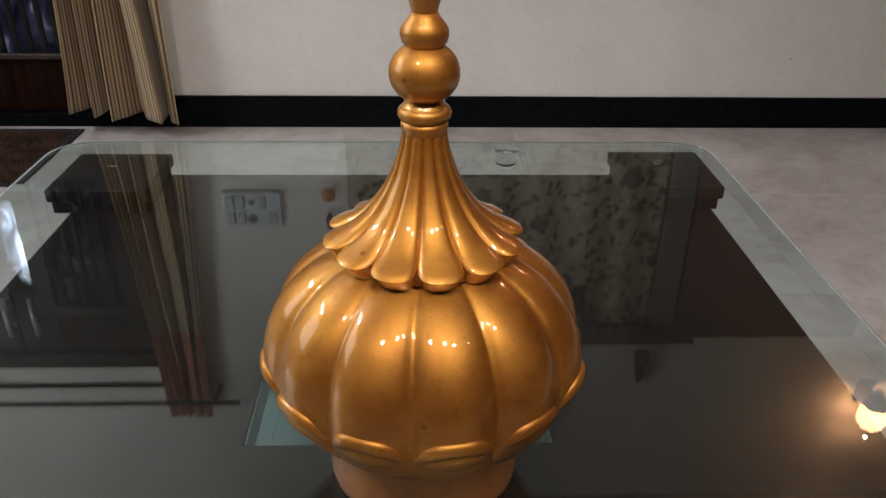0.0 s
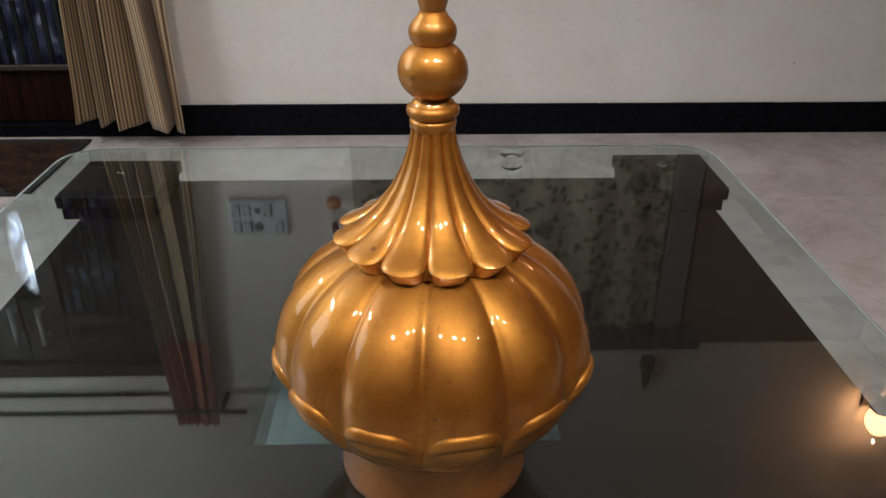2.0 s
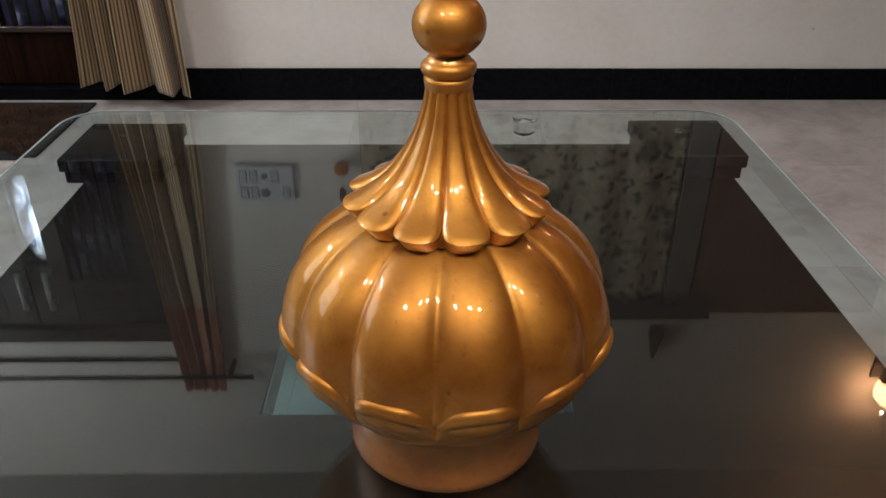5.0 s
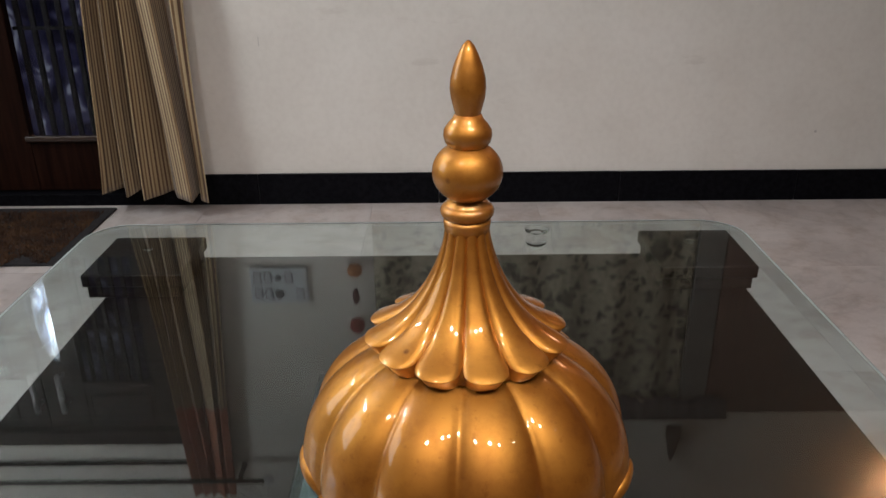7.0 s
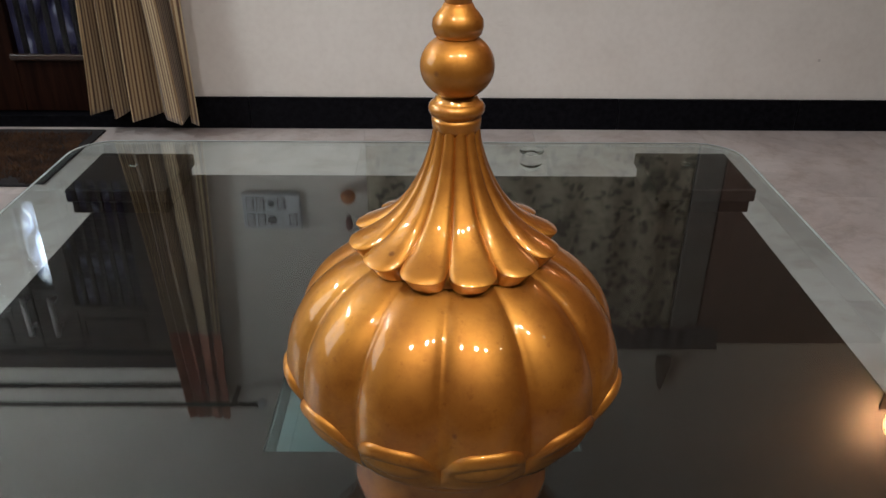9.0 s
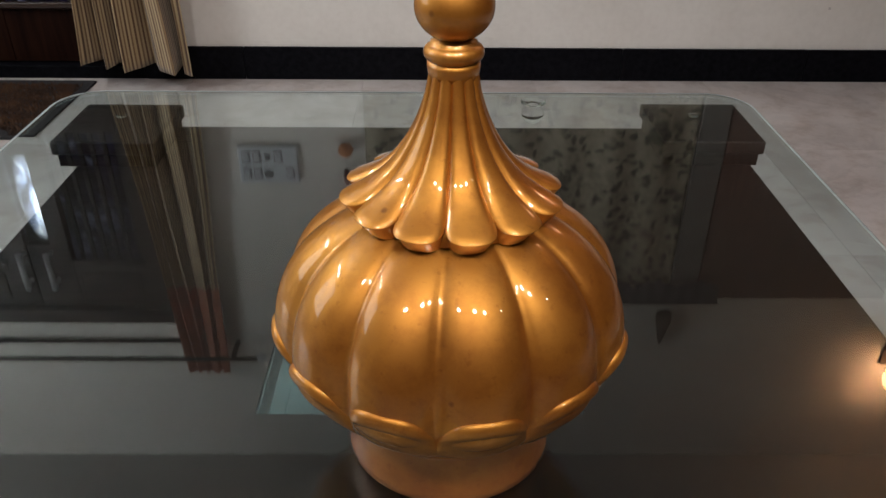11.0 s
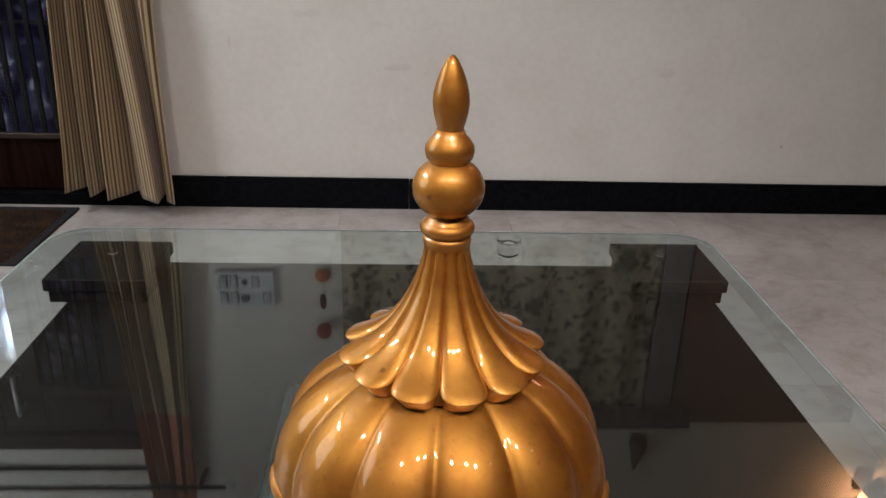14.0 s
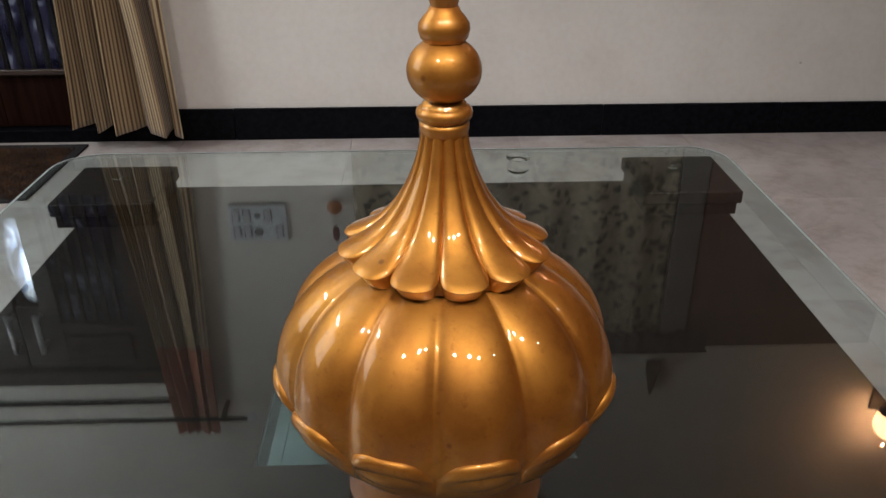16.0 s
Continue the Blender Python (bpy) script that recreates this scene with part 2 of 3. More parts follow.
def striped_cloth():
    m, nt, b = material("striped_curtain_cloth")
    uv = nt.nodes.new("ShaderNodeUVMap")
    sep = nt.nodes.new("ShaderNodeSeparateXYZ")
    nt.links.new(uv.outputs["UV"], sep.inputs[0])

    def saw(freq, width, soft):
        mul = nt.nodes.new("ShaderNodeMath")
        mul.operation = "MULTIPLY"
        nt.links.new(sep.outputs["X"], mul.inputs[0])
        mul.inputs[1].default_value = freq
        fr = nt.nodes.new("ShaderNodeMath")
        fr.operation = "PINGPONG"
        nt.links.new(mul.outputs[0], fr.inputs[0])
        fr.inputs[1].default_value = 0.5
        return ramp(nt, fr.outputs[0], [(width, (0, 0, 0)), (width + soft, (1, 1, 1))])

    wide, thin = saw(58.0, 0.15, 0.12), saw(29.0, 0.10, 0.05)
    weave = node(nt, "ShaderNodeTexNoise", Scale=220.0, Detail=3.0)
    tone = node(nt, "ShaderNodeTexNoise", Scale=6.0, Detail=3.0)
    v = coords(nt, "Object", (1, 1, 0.15))
    nt.links.new(v, weave.inputs["Vector"])
    nt.links.new(v, tone.inputs["Vector"])
    bandn = node(nt, "ShaderNodeTexNoise", Scale=22.0, Detail=2.0)
    comb = nt.nodes.new("ShaderNodeCombineXYZ")
    nt.links.new(sep.outputs["X"], comb.inputs["X"])
    nt.links.new(comb.outputs[0], bandn.inputs["Vector"])
    band = ramp(nt, bandn.outputs["Fac"], [(0.40, (0.20, 0.14, 0.09)), (0.46, (0.55, 0.42, 0.30)), (0.52, (1.0, 1.0, 0.98)), (0.62, (0.55, 0.40, 0.25))])
    cream = ramp(nt, tone.outputs["Fac"], [(0.3, (0.47, 0.355, 0.19)), (0.7, (0.62, 0.50, 0.30))])
    one = nt.nodes.new("ShaderNodeMix")
    one.data_type = "RGBA"
    nt.links.new(wide, one.inputs["Factor"])
    one.inputs[6].default_value = (0.20, 0.118, 0.055, 1)
    nt.links.new(cream, one.inputs[7])
    two = nt.nodes.new("ShaderNodeMix")
    two.data_type = "RGBA"
    nt.links.new(thin, two.inputs["Factor"])
    two.inputs[6].default_value = (0.12, 0.055, 0.022, 1)
    nt.links.new(one.outputs[2], two.inputs[7])
    mix3 = nt.nodes.new("ShaderNodeMix")
    mix3.data_type, mix3.blend_type = "RGBA", "MULTIPLY"
    mix3.inputs["Factor"].default_value = 0.5
    nt.links.new(two.outputs[2], mix3.inputs[6])
    nt.links.new(band, mix3.inputs[7])
    nt.links.new(mix3.outputs[2], b.inputs["Base Color"])
    b.inputs["Roughness"].default_value = 0.75
    b.inputs["Sheen Weight"].default_value = 0.25
    bump(nt, b, weave.outputs["Fac"], 0.25, 0.001)
    return m


def floral_cloth():
    """Tan cloth with scattered dark leaves, sprays of flowers and thin stems."""
    m, nt, b = material("floral_print_cloth")
    v = coords(nt)
    wob = node(nt, "ShaderNodeTexNoise", Scale=30.0, Detail=3.0)
    nt.links.new(v, wob.inputs["Vector"])

    def spots(scale, stretch, turn, at):
        mp = nt.nodes.new("ShaderNodeMapping")
        mp.inputs["Scale"].default_value = stretch
        mp.inputs["Rotation"].default_value = (0, radians(turn), 0)
        ad = nt.nodes.new("ShaderNodeMix")
        ad.data_type = "VECTOR"
        ad.inputs["Factor"].default_value = 0.035
        nt.links.new(v, ad.inputs[4])
        nt.links.new(wob.outputs["Color"], ad.inputs[5])
        nt.links.new(ad.outputs[1], mp.inputs["Vector"])
        vor = node(nt, "ShaderNodeTexVoronoi", Scale=scale, Randomness=1.0)
        nt.links.new(mp.outputs["Vector"], vor.inputs["Vector"])
        return ramp(nt, vor.outputs["Distance"], [(at, (0.14, 0.14, 0.09)), (at + 0.07, (1, 1, 1))])

    big = node(nt, "ShaderNodeTexNoise", Scale=7.0, Detail=5.0)
    nt.links.new(v, big.inputs["Vector"])
    ground = ramp(nt, wob.outputs["Fac"], [(0.3, (0.33, 0.285, 0.20)), (0.7, (0.41, 0.36, 0.265))])
    stems = node(nt, "ShaderNodeTexNoise", Scale=9.0, Detail=2.0, Distortion=1.2)
    nt.links.new(v, stems.inputs["Vector"])
    last = ground
    for c, k in ((spots(17.0, (1.0, 0.3, 1.9), 35, 0.27), 0.8), (spots(15.0, (2.0, 0.3, 1.0), -25, 0.24), 0.8), (spots(5.2, (1.0, 0.2, 1.0), 0, 0.17), 0.8),
                 (ramp(nt, big.outputs["Fac"], [(0.33, (0.35, 0.30, 0.30)), (0.42, (1, 1, 1))]), 0.8),
                 (ramp(nt, stems.outputs["Fac"], [(0.485, (1, 1, 1)), (0.50, (0.45, 0.40, 0.30)), (0.515, (1, 1, 1))]), 0.7)):
        mul = nt.nodes.new("ShaderNodeMix")
        mul.data_type, mul.blend_type = "RGBA", "MULTIPLY"
        mul.inputs["Factor"].default_value = k
        nt.links.new(last, mul.inputs[6])
        nt.links.new(c, mul.inputs[7])
        last = mul.outputs[2]
    nt.links.new(last, b.inputs["Base Color"])
    b.inputs["Roughness"].default_value = 0.8
    bump(nt, b, wob.outputs["Fac"], 0.1, 0.002)
    return m


def glowing(name, colour, strength):
    m, nt, b = material(name)
    b.inputs["Base Color"].default_value = (*colour, 1)
    b.inputs["Emission Color"].default_value = (*colour, 1)
    b.inputs["Emission Strength"].default_value = strength
    return m


def dusk_view():
    m, nt, b = material("dusk_outside")
    v = coords(nt, "Object", (1, 1, 1))
    a = node(nt, "ShaderNodeTexNoise", Scale=6.0, Detail=4.0, Distortion=0.8)
    nt.links.new(v, a.inputs["Vector"])
    col = ramp(nt, a.outputs["Fac"], [(0.42, (0.010, 0.010, 0.032)), (0.56, (0.05, 0.05, 0.13)), (0.63, (0.12, 0.12, 0.24)), (0.70, (0.55, 0.6, 0.8))])
    b.inputs["Base Color"].default_value = (0, 0, 0, 1)
    b.inputs["Specular IOR Level"].default_value = 0.0
    nt.links.new(col, b.inputs["Emission Color"])
    b.inputs["Emission Strength"].default_value = 0.16
    return m


# bluish emission imitating window daylight mirrored in the varnished stile
def stile_glint():
    m, nt, b = material("painted_stile_glint")
    v = coords(nt, "Object", (1.6, 1, 0.5))
    a = node(nt, "ShaderNodeTexNoise", Scale=11.0, Detail=4.0, Distortion=0.8)
    nt.links.new(v, a.inputs["Vector"])
    col = ramp(nt, a.outputs["Fac"], [(0.36, (0.02, 0.025, 0.04)), (0.5, (0.18, 0.22, 0.32)), (0.66, (0.85, 0.92, 1.0))])
    b.inputs["Base Color"].default_value = (0, 0, 0, 1)
    tc = nt.nodes.new("ShaderNodeTexCoord")
    mp = nt.nodes.new("ShaderNodeMapping")
    mp.vector_type = "TEXTURE"
    mp.inputs["Location"].default_value = (-1.608, WALL_Y + 0.075, 1.41)
    mp.inputs["Scale"].default_value = (0.056, 10.0, 0.20)
    gr = nt.nodes.new("ShaderNodeTexGradient")
    gr.gradient_type = "SPHERICAL"
    nt.links.new(tc.outputs["Object"], mp.inputs["Vector"])
    nt.links.new(mp.outputs["Vector"], gr.inputs["Vector"])
    k = nt.nodes.new("ShaderNodeMath")
    k.operation = "MULTIPLY"
    k.inputs[1].default_value = 20.0
    nt.links.new(gr.outputs["Fac"], k.inputs[0])
    nt.links.new(col, b.inputs["Emission Color"])
    nt.links.new(k.outputs[0], b.inputs["Emission Strength"])
    return m


GOLD = gold_paint()
# same gold with more binder: shade low on the finial as colour
GOLD_SHADED = gold_paint("shaded_gold_lacquer", 0.78)
TABLE_GLASS = glass("green_tinted_table_glass", (0.79, 0.93, 0.925))
INSET_GLASS = glass("teal_inset_glass", (0.30, 0.50, 0.53))
CLEAR = glass("clear_rubber_pad", (0.98, 0.99, 0.99), 0.03)
CLEAR.node_tree.nodes["Principled BSDF"].inputs["IOR"].default_value = 1.12
PANE = glass("window_pane_glass", (0.98, 0.99, 0.99))
PANE.node_tree.nodes["Principled BSDF"].inputs["IOR"].default_value = 1.2
GROUND_EDGE = glass("pale_ground_glass_edge", (0.80, 0.92, 0.90), 0.45)
GROUND_EDGE.node_tree.nodes["Principled BSDF"].inputs["Transmission Weight"].default_value = 0.82
MARBLE = marble()
CLOTH = striped_cloth()
FLORAL = floral_cloth()
DUSK = dusk_view()


# ---- mesh helpers ----
def finish(name, bm, mat, smooth=True):
    me = bpy.data.meshes.new(name)
    bm.normal_update()
    bm.to_mesh(me)
    bm.free()
    if mat:
        me.materials.append(mat)
    for p in me.polygons:
        p.use_smooth = smooth
    return me


def part(name, bm, mat, parent=None, label="", smooth=False):
    ob = new(name, finish(name, bm, mat, smooth))
    if parent is not None:
        ob.parent = parent
    if label:
        tagged(ob, label)
    return ob


def thing(name, place, label, category, group="", kind=""):
    ob = new(name)
    ob.location = place
    return tagged(ob, label, category, group, kind)


def box(x0, x1, y0, y1, z0, z1, bevel=0.0, segments=2, bm=None):
    bm = bm or bmesh.new()
    made = bmesh.ops.create_cube(bm, size=1.0)["verts"]
    for v in made:
        v.co = Vector((x0 + (v.co.x + 0.5) * (x1 - x0), y0 + (v.co.y + 0.5) * (y1 - y0), z0 + (v.co.z + 0.5) * (z1 - z0)))
    if bevel:
        edges = list({e for v in made for e in v.link_edges})
        bmesh.ops.bevel(bm, geom=edges, offset=bevel, segments=segments, affect="EDGES", profile=0.5)
    return bm


def lathe(profile, steps=64, bm=None, wobble=None):
    """A turned form: profile is (radius, height) from bottom to top; wobble(angle, n) scales a radius."""
    bm = bm or bmesh.new()
    rings = []
    for n, (r, z) in enumerate(profile):
        if r < 1e-5:
            rings.append([bm.verts.new((0, 0, z))])
            continue
        ring = []
        for k in range(steps):
            a = 2 * math.pi * k / steps
            s = r * (wobble(a, n) if wobble else 1.0)
            ring.append(bm.verts.new((s * math.sin(a), -s * math.cos(a), z)))
        rings.append(ring)
    for lo, hi in zip(rings, rings[1:]):
        for k in range(steps):
            j = (k + 1) % steps
            if len(lo) == 1:
                bm.faces.new((lo[0], hi[j], hi[k]))
            elif len(hi) == 1:
                bm.faces.new((lo[k], lo[j], hi[0]))
            else:
                bm.faces.new((lo[k], lo[j], hi[j], hi[k]))
    return bm


def arc(cr, cz, rr, rz, a0, a1, n):
    """Points of an ellipse arc for a profile, angles in degrees from the equator upwards."""
    return [(cr + rr * math.cos(radians(a0 + (a1 - a0) * k / n)), cz + rz * math.sin(radians(a0 + (a1 - a0) * k / n))) for k in range(n + 1)]


def rod(p0, p1, r, sides=10, bm=None):
    bm = bm or bmesh.new()
    p0, p1 = Vector(p0), Vector(p1)
    m = (p1 - p0).to_track_quat("Z", "Y").to_matrix().to_4x4()
    m.translation = (p0 + p1) / 2
    bmesh.ops.create_cone(bm, cap_ends=True, segments=sides, radius1=r, radius2=r, depth=(p1 - p0).length, matrix=m)
    return bm


def ball(c, r, sx=1, sy=1, sz=1, bm=None, u=16, v=10):
    bm = bm or bmesh.new()
    bmesh.ops.create_uvsphere(bm, u_segments=u, v_segments=v, radius=r, matrix=Matrix.Translation(c) @ Matrix.Diagonal((sx, sy, sz, 1)))
    return bm


# ---- room shell ----
T = 0.2
DOOR_X0, DOOR_X1, DOOR_H = -2.27, -1.03, 1.972
tagged(part("wall_north", box(DOOR_X1, ROOM_R + T, WALL_Y, WALL_Y + T, 0, ROOM_H), WALL), "cream painted wall above a black skirting", "wall", kind="structure")
tagged(part("wall_north_above_door", box(DOOR_X0, DOOR_X1, WALL_Y, WALL_Y + T, DOOR_H, ROOM_H), WALL), "cream painted wall above the dark doorway", "wall", kind="structure")
tagged(part("wall_north_corner", box(ROOM_L - T, DOOR_X0, WALL_Y, WALL_Y + T, 0, ROOM_H), WALL), "cream painted wall beside the dark doorway", "wall", kind="structure")
# unseen east and south walls, dark, the south one set close to block fill
tagged(part("wall_east", box(ROOM_R, ROOM_R + T, ROOM_B, WALL_Y, 0, ROOM_H), BACK_WALL), "plain unseen side wall, dark brown to cut fill light", "wall", kind="structure")
tagged(part("wall_south", box(ROOM_L - T, ROOM_R + T, ROOM_B - T, ROOM_B, 0, ROOM_H), BACK_WALL), "plain unseen wall closing the room, dark brown to cut fill light", "wall", kind="structure")
WIN_Y0, WIN_Y1, WIN_Z0, WIN_Z1 = -0.35, 1.05, 0.95, 2.4
wb = box(ROOM_L - T, ROOM_L, ROOM_B, WIN_Y0, 0, ROOM_H)
box(ROOM_L - T, ROOM_L, WIN_Y1, WALL_Y, 0, ROOM_H, bm=wb)
box(ROOM_L - T, ROOM_L, WIN_Y0, WIN_Y1, 0, WIN_Z0, bm=wb)
box(ROOM_L - T, ROOM_L, WIN_Y0, WIN_Y1, WIN_Z1, ROOM_H, bm=wb)
tagged(part("wall_west", wb, WALL), "cream painted side wall with a window opening", "wall", kind="structure")
tagged(part("ceiling", box(ROOM_L - T, ROOM_R + T, ROOM_B - T, WALL_Y + T, ROOM_H, ROOM_H + 0.15), CEILING), "off-white painted ceiling", "ceiling", kind="structure")

win = thing("window_1", (ROOM_L - 0.1, 0, 0), "white framed side window with dusk light outside", "window", kind="structure")
fr = 0.05
part("window_frame", box(-0.03, 0.03, WIN_Y0, WIN_Y1, WIN_Z0, WIN_Z0 + fr, 0.004), WHITE_TRIM, win)
part("window_frame", box(-0.03, 0.03, WIN_Y0, WIN_Y1, WIN_Z1 - fr, WIN_Z1, 0.004), WHITE_TRIM, win)
for y in (WIN_Y0, (WIN_Y0 + WIN_Y1 - fr) / 2, WIN_Y1 - fr):
    part("window_frame", box(-0.03, 0.03, y, y + fr, WIN_Z0 + fr, WIN_Z1 - fr, 0.004), WHITE_TRIM, win)
area_lamp("window_daylight", (ROOM_L - 0.15, (WIN_Y0 + WIN_Y1) / 2, (WIN_Z0 + WIN_Z1) / 2), (0, 0.35, 1.0), 1.3, 1.35, 16, (0.80, 0.90, 1.0))

# ceiling downlights turned towards the table, and a tube light on the side wall
DIFFUSER = glowing("warm_diffuser", (1.0, 0.86, 0.68), 12.0)
for x, y, watts, wide in ((-0.75, -1.25, 8.0, 0.10), (0.25, -1.25, 7.0, 0.10), (0.85, -1.25, 5.5, 0.08), (2.1, -0.9, 1.0, 0.05)):
    dl = thing("ceiling_downlight", (x, y, ROOM_H), "round white recessed ceiling downlight, lit", "ceiling light", "ceiling downlights")
    part("trim_ring", lathe([(wide, -0.002), (wide + 0.025, -0.002), (wide + 0.03, -0.012), (wide + 0.01, -0.016), (wide, -0.006)], 32), WHITE_TRIM, dl, smooth=True)
    part("diffuser", lathe([(0.0, -0.004), (wide, -0.004)], 32), DIFFUSER, dl, "glowing warm diffuser")
    area_lamp("downlight_lamp", (x, y, ROOM_H - 0.02), (x * 0.6, 0.75, 0.25), wide * 1.8, wide * 1.8, watts, (1.0, 0.935, 0.955)).data.spread = radians(80)
tube = thing("tube_light", (ROOM_L, 1.1, 2.42), "lit white tube light on the side wall", "tube light")
part("batten", box(0.0, 0.035, -0.62, 0.62, -0.02, 0.03, 0.004), WHITE_TRIM, tube)
part("tube", rod((0.055, -0.59, 0.0), (0.055, 0.59, 0.0), 0.014, 16), glowing("white_tube", (0.92, 0.97, 1.0), 14.0), tube, "glowing white tube", smooth=True)
for y in (-0.6, 0.6):
    part("end_cap", box(0.03, 0.075, y - 0.012, y + 0.012, -0.02, 0.02, 0.003), WHITE_TRIM, tube)
area_lamp("tube_lamp", (ROOM_L + 0.09, 1.1, 2.42), (-1.0, 1.35, 2.1), 1.18, 0.03, 56, (0.92, 0.96, 1.0))

# skirting: black granite pieces with fine joints
skirt = thing("baseboard", (0, WALL_Y, 0), "polished black granite skirting along the cream wall", "baseboard", kind="structure")
x = DOOR_X1 + 0.002
for nxt in (-0.678, -0.02, 0.642, 1.29, 1.94, ROOM_R):
    part("skirting_piece", box(x, nxt - 0.002, -0.013, -0.001, 0.0, 0.115 + 0.0015 * math.sin(x * 9), 0.0015, 1), GRANITE, skirt)
    x = nxt

# small scuffs on the wall paint
SCUFF = noisy("grey_scuff", [(0.3, (0.50, 0.46, 0.42)), (0.7, (0.58, 0.54, 0.49))], 60, 0.8)
for x, z, w, h in ((-0.632, 0.585, 0.0012, 0.016), (1.33, 0.255, 0.004, 0.004)):
    tagged(part("wall_scuff", box(x - w, x + w, WALL_Y - 0.0008, WALL_Y + 0.001, z - h, z + h), SCUFF), "small grey scuff mark on the wall paint", "scuff", kind="structure")

# ---- door with grille ----
door = thing("door_1", (0, WALL_Y, 0), "dark brown wooden double door with iron grilles, closed", "door", kind="structure")
part("door_frame", box(DOOR_X1 - 0.07, DOOR_X1, -0.01, 0.14, 0.045, DOOR_H, 0.006), DARK_WOOD, door)
part("door_frame", box(DOOR_X0, DOOR_X0 + 0.07, -0.01, 0.14, 0.045, DOOR_H, 0.006), DARK_WOOD, door)
part("door_frame", box(DOOR_X0 + 0.07, DOOR_X1 - 0.07, -0.01, 0.14, DOOR_H - 0.07, DOOR_H, 0.006), DARK_WOOD, door)
part("threshold", box(DOOR_X0, DOOR_X1, -0.012, 0.2, 0.0, 0.045, 0.003), GRANITE, door, "black stone threshold")
MEET = -1.66


def door_leaf(x0, x1):
    w = 0.17 if x0 == MEET else 0.13
    z0, z1 = 0.05, DOOR_H - 0.075
    if x0 == MEET:
        leaf = part("door_leaf", box(x0 + 0.003, x0 + w, 0.02, 0.06, z0, 1.21, 0.004), DARK_WOOD, door)
        part("stile", box(x0 + 0.003, x0 + w, 0.02, 0.06, 1.60, z1, 0.004), DARK_WOOD, leaf)
        part("stile", box(x0 + 0.10, x0 + w, 0.02, 0.06, 1.21, 1.60), DARK_WOOD, leaf)
        # added opening in the stile, lets the imitated daylight glint show
        light = part("glint_pane", box(x0 + 0.003, x0 + 0.10, 0.038, 0.042, 1.21, 1.60), PANE, leaf, "narrow added pane over the glowing sheet that gives the stile its glint")
        light.visible_shadow = False
    else:
        leaf = part("door_leaf", box(x0 + 0.003, x0 + w, 0.02, 0.06, z0, z1, 0.004), DARK_WOOD, door)
    part("stile", box(x1 - 0.1, x1 - 0.003, 0.02, 0.06, z0, z1, 0.004), DARK_WOOD, leaf)
    part("bottom_rail", box(x0 + w, x1 - 0.1, 0.022, 0.058, z0, 0.235, 0.003), DARK_WOOD, leaf)
    part("glazing_bead", box(x0 + w - 0.012, x1 - 0.1 + 0.012, 0.004, 0.03, 0.235, 0.258, 0.006, 3), BEAD_WOOD, leaf)
    part("middle_rail", box(x0 + w, x1 - 0.1, 0.022, 0.058, 1.02, 1.12, 0.003), DARK_WOOD, leaf)
    part("top_rail", box(x0 + w, x1 - 0.1, 0.022, 0.058, 1.69, z1, 0.003), DARK_WOOD, leaf)
    part("glazing_bead", box(x0 + w - 0.012, x1 - 0.1 + 0.012, 0.004, 0.03, 1.672, 1.692, 0.006, 3), BEAD_WOOD, leaf)
    part("panel", box(x0 + w + 0.02, x1 - 0.1 - 0.02, 0.015, 0.03, 1.735, z1 - 0.03, 0.012), DARK_WOOD, leaf)
    n = 6
    for k in range(n):
        xb = x0 + w + (x1 - 0.1 - x0 - w) * (k + 0.5) / n
        part("grille_bar", box(xb - 0.009, xb + 0.009, 0.062, 0.076, 0.2, z1, 0.002, 1), IRON, leaf)
    for z in (0.62, 1.45):
        part("grille_rail", box(x0 + w, x1 - 0.1, 0.064, 0.074, z, z + 0.012), IRON, leaf)
    pane = part("pane", box(x0 + w - 0.005, x1 - 0.1 + 0.005, 0.038, 0.042, 0.25, 1.685), PANE, leaf)
    pane.visible_shadow = False
    return leaf


right_leaf = door_leaf(MEET, DOOR_X1 - 0.07)
left_leaf = door_leaf(DOOR_X0 + 0.07, MEET)
for leaf, x in ((right_leaf, -1.563), (left_leaf, -1.672)):
    h = rod((x, -0.032, 1.615), (x, -0.032, 1.785), 0.0115, 16)
    for z in (1.635, 1.765):
        rod((x, -0.032, z), (x, 0.021, z), 0.007, bm=h)
    part("door_handle", h, STEEL, leaf, "bright steel pull handle", smooth=True)

# glowing sheet added for the stile's glint, no sky is known here
glint_strip = part("backdrop_stile_glint", box(-1.69, -1.565, WALL_Y + 0.075, WALL_Y + 0.08, 1.18, 1.63), stile_glint())
tagged(glint_strip, "added glowing bluish sheet standing in for daylight mirrored in the stile", "backdrop", kind="structure")
back = part("backdrop_outside_door", box(-3.4, 0.4, 3.9, 3.95, -0.3, 2.8), DUSK)
tagged(back, "dim blue dusk outside the grilled door", "backdrop", kind="structure")
tagged(part("ground_outside", box(-3.4, 0.4, WALL_Y + T, 3.9, -0.35, -0.3), GRANITE), "dark paving outside the door", "ground", kind="structure")

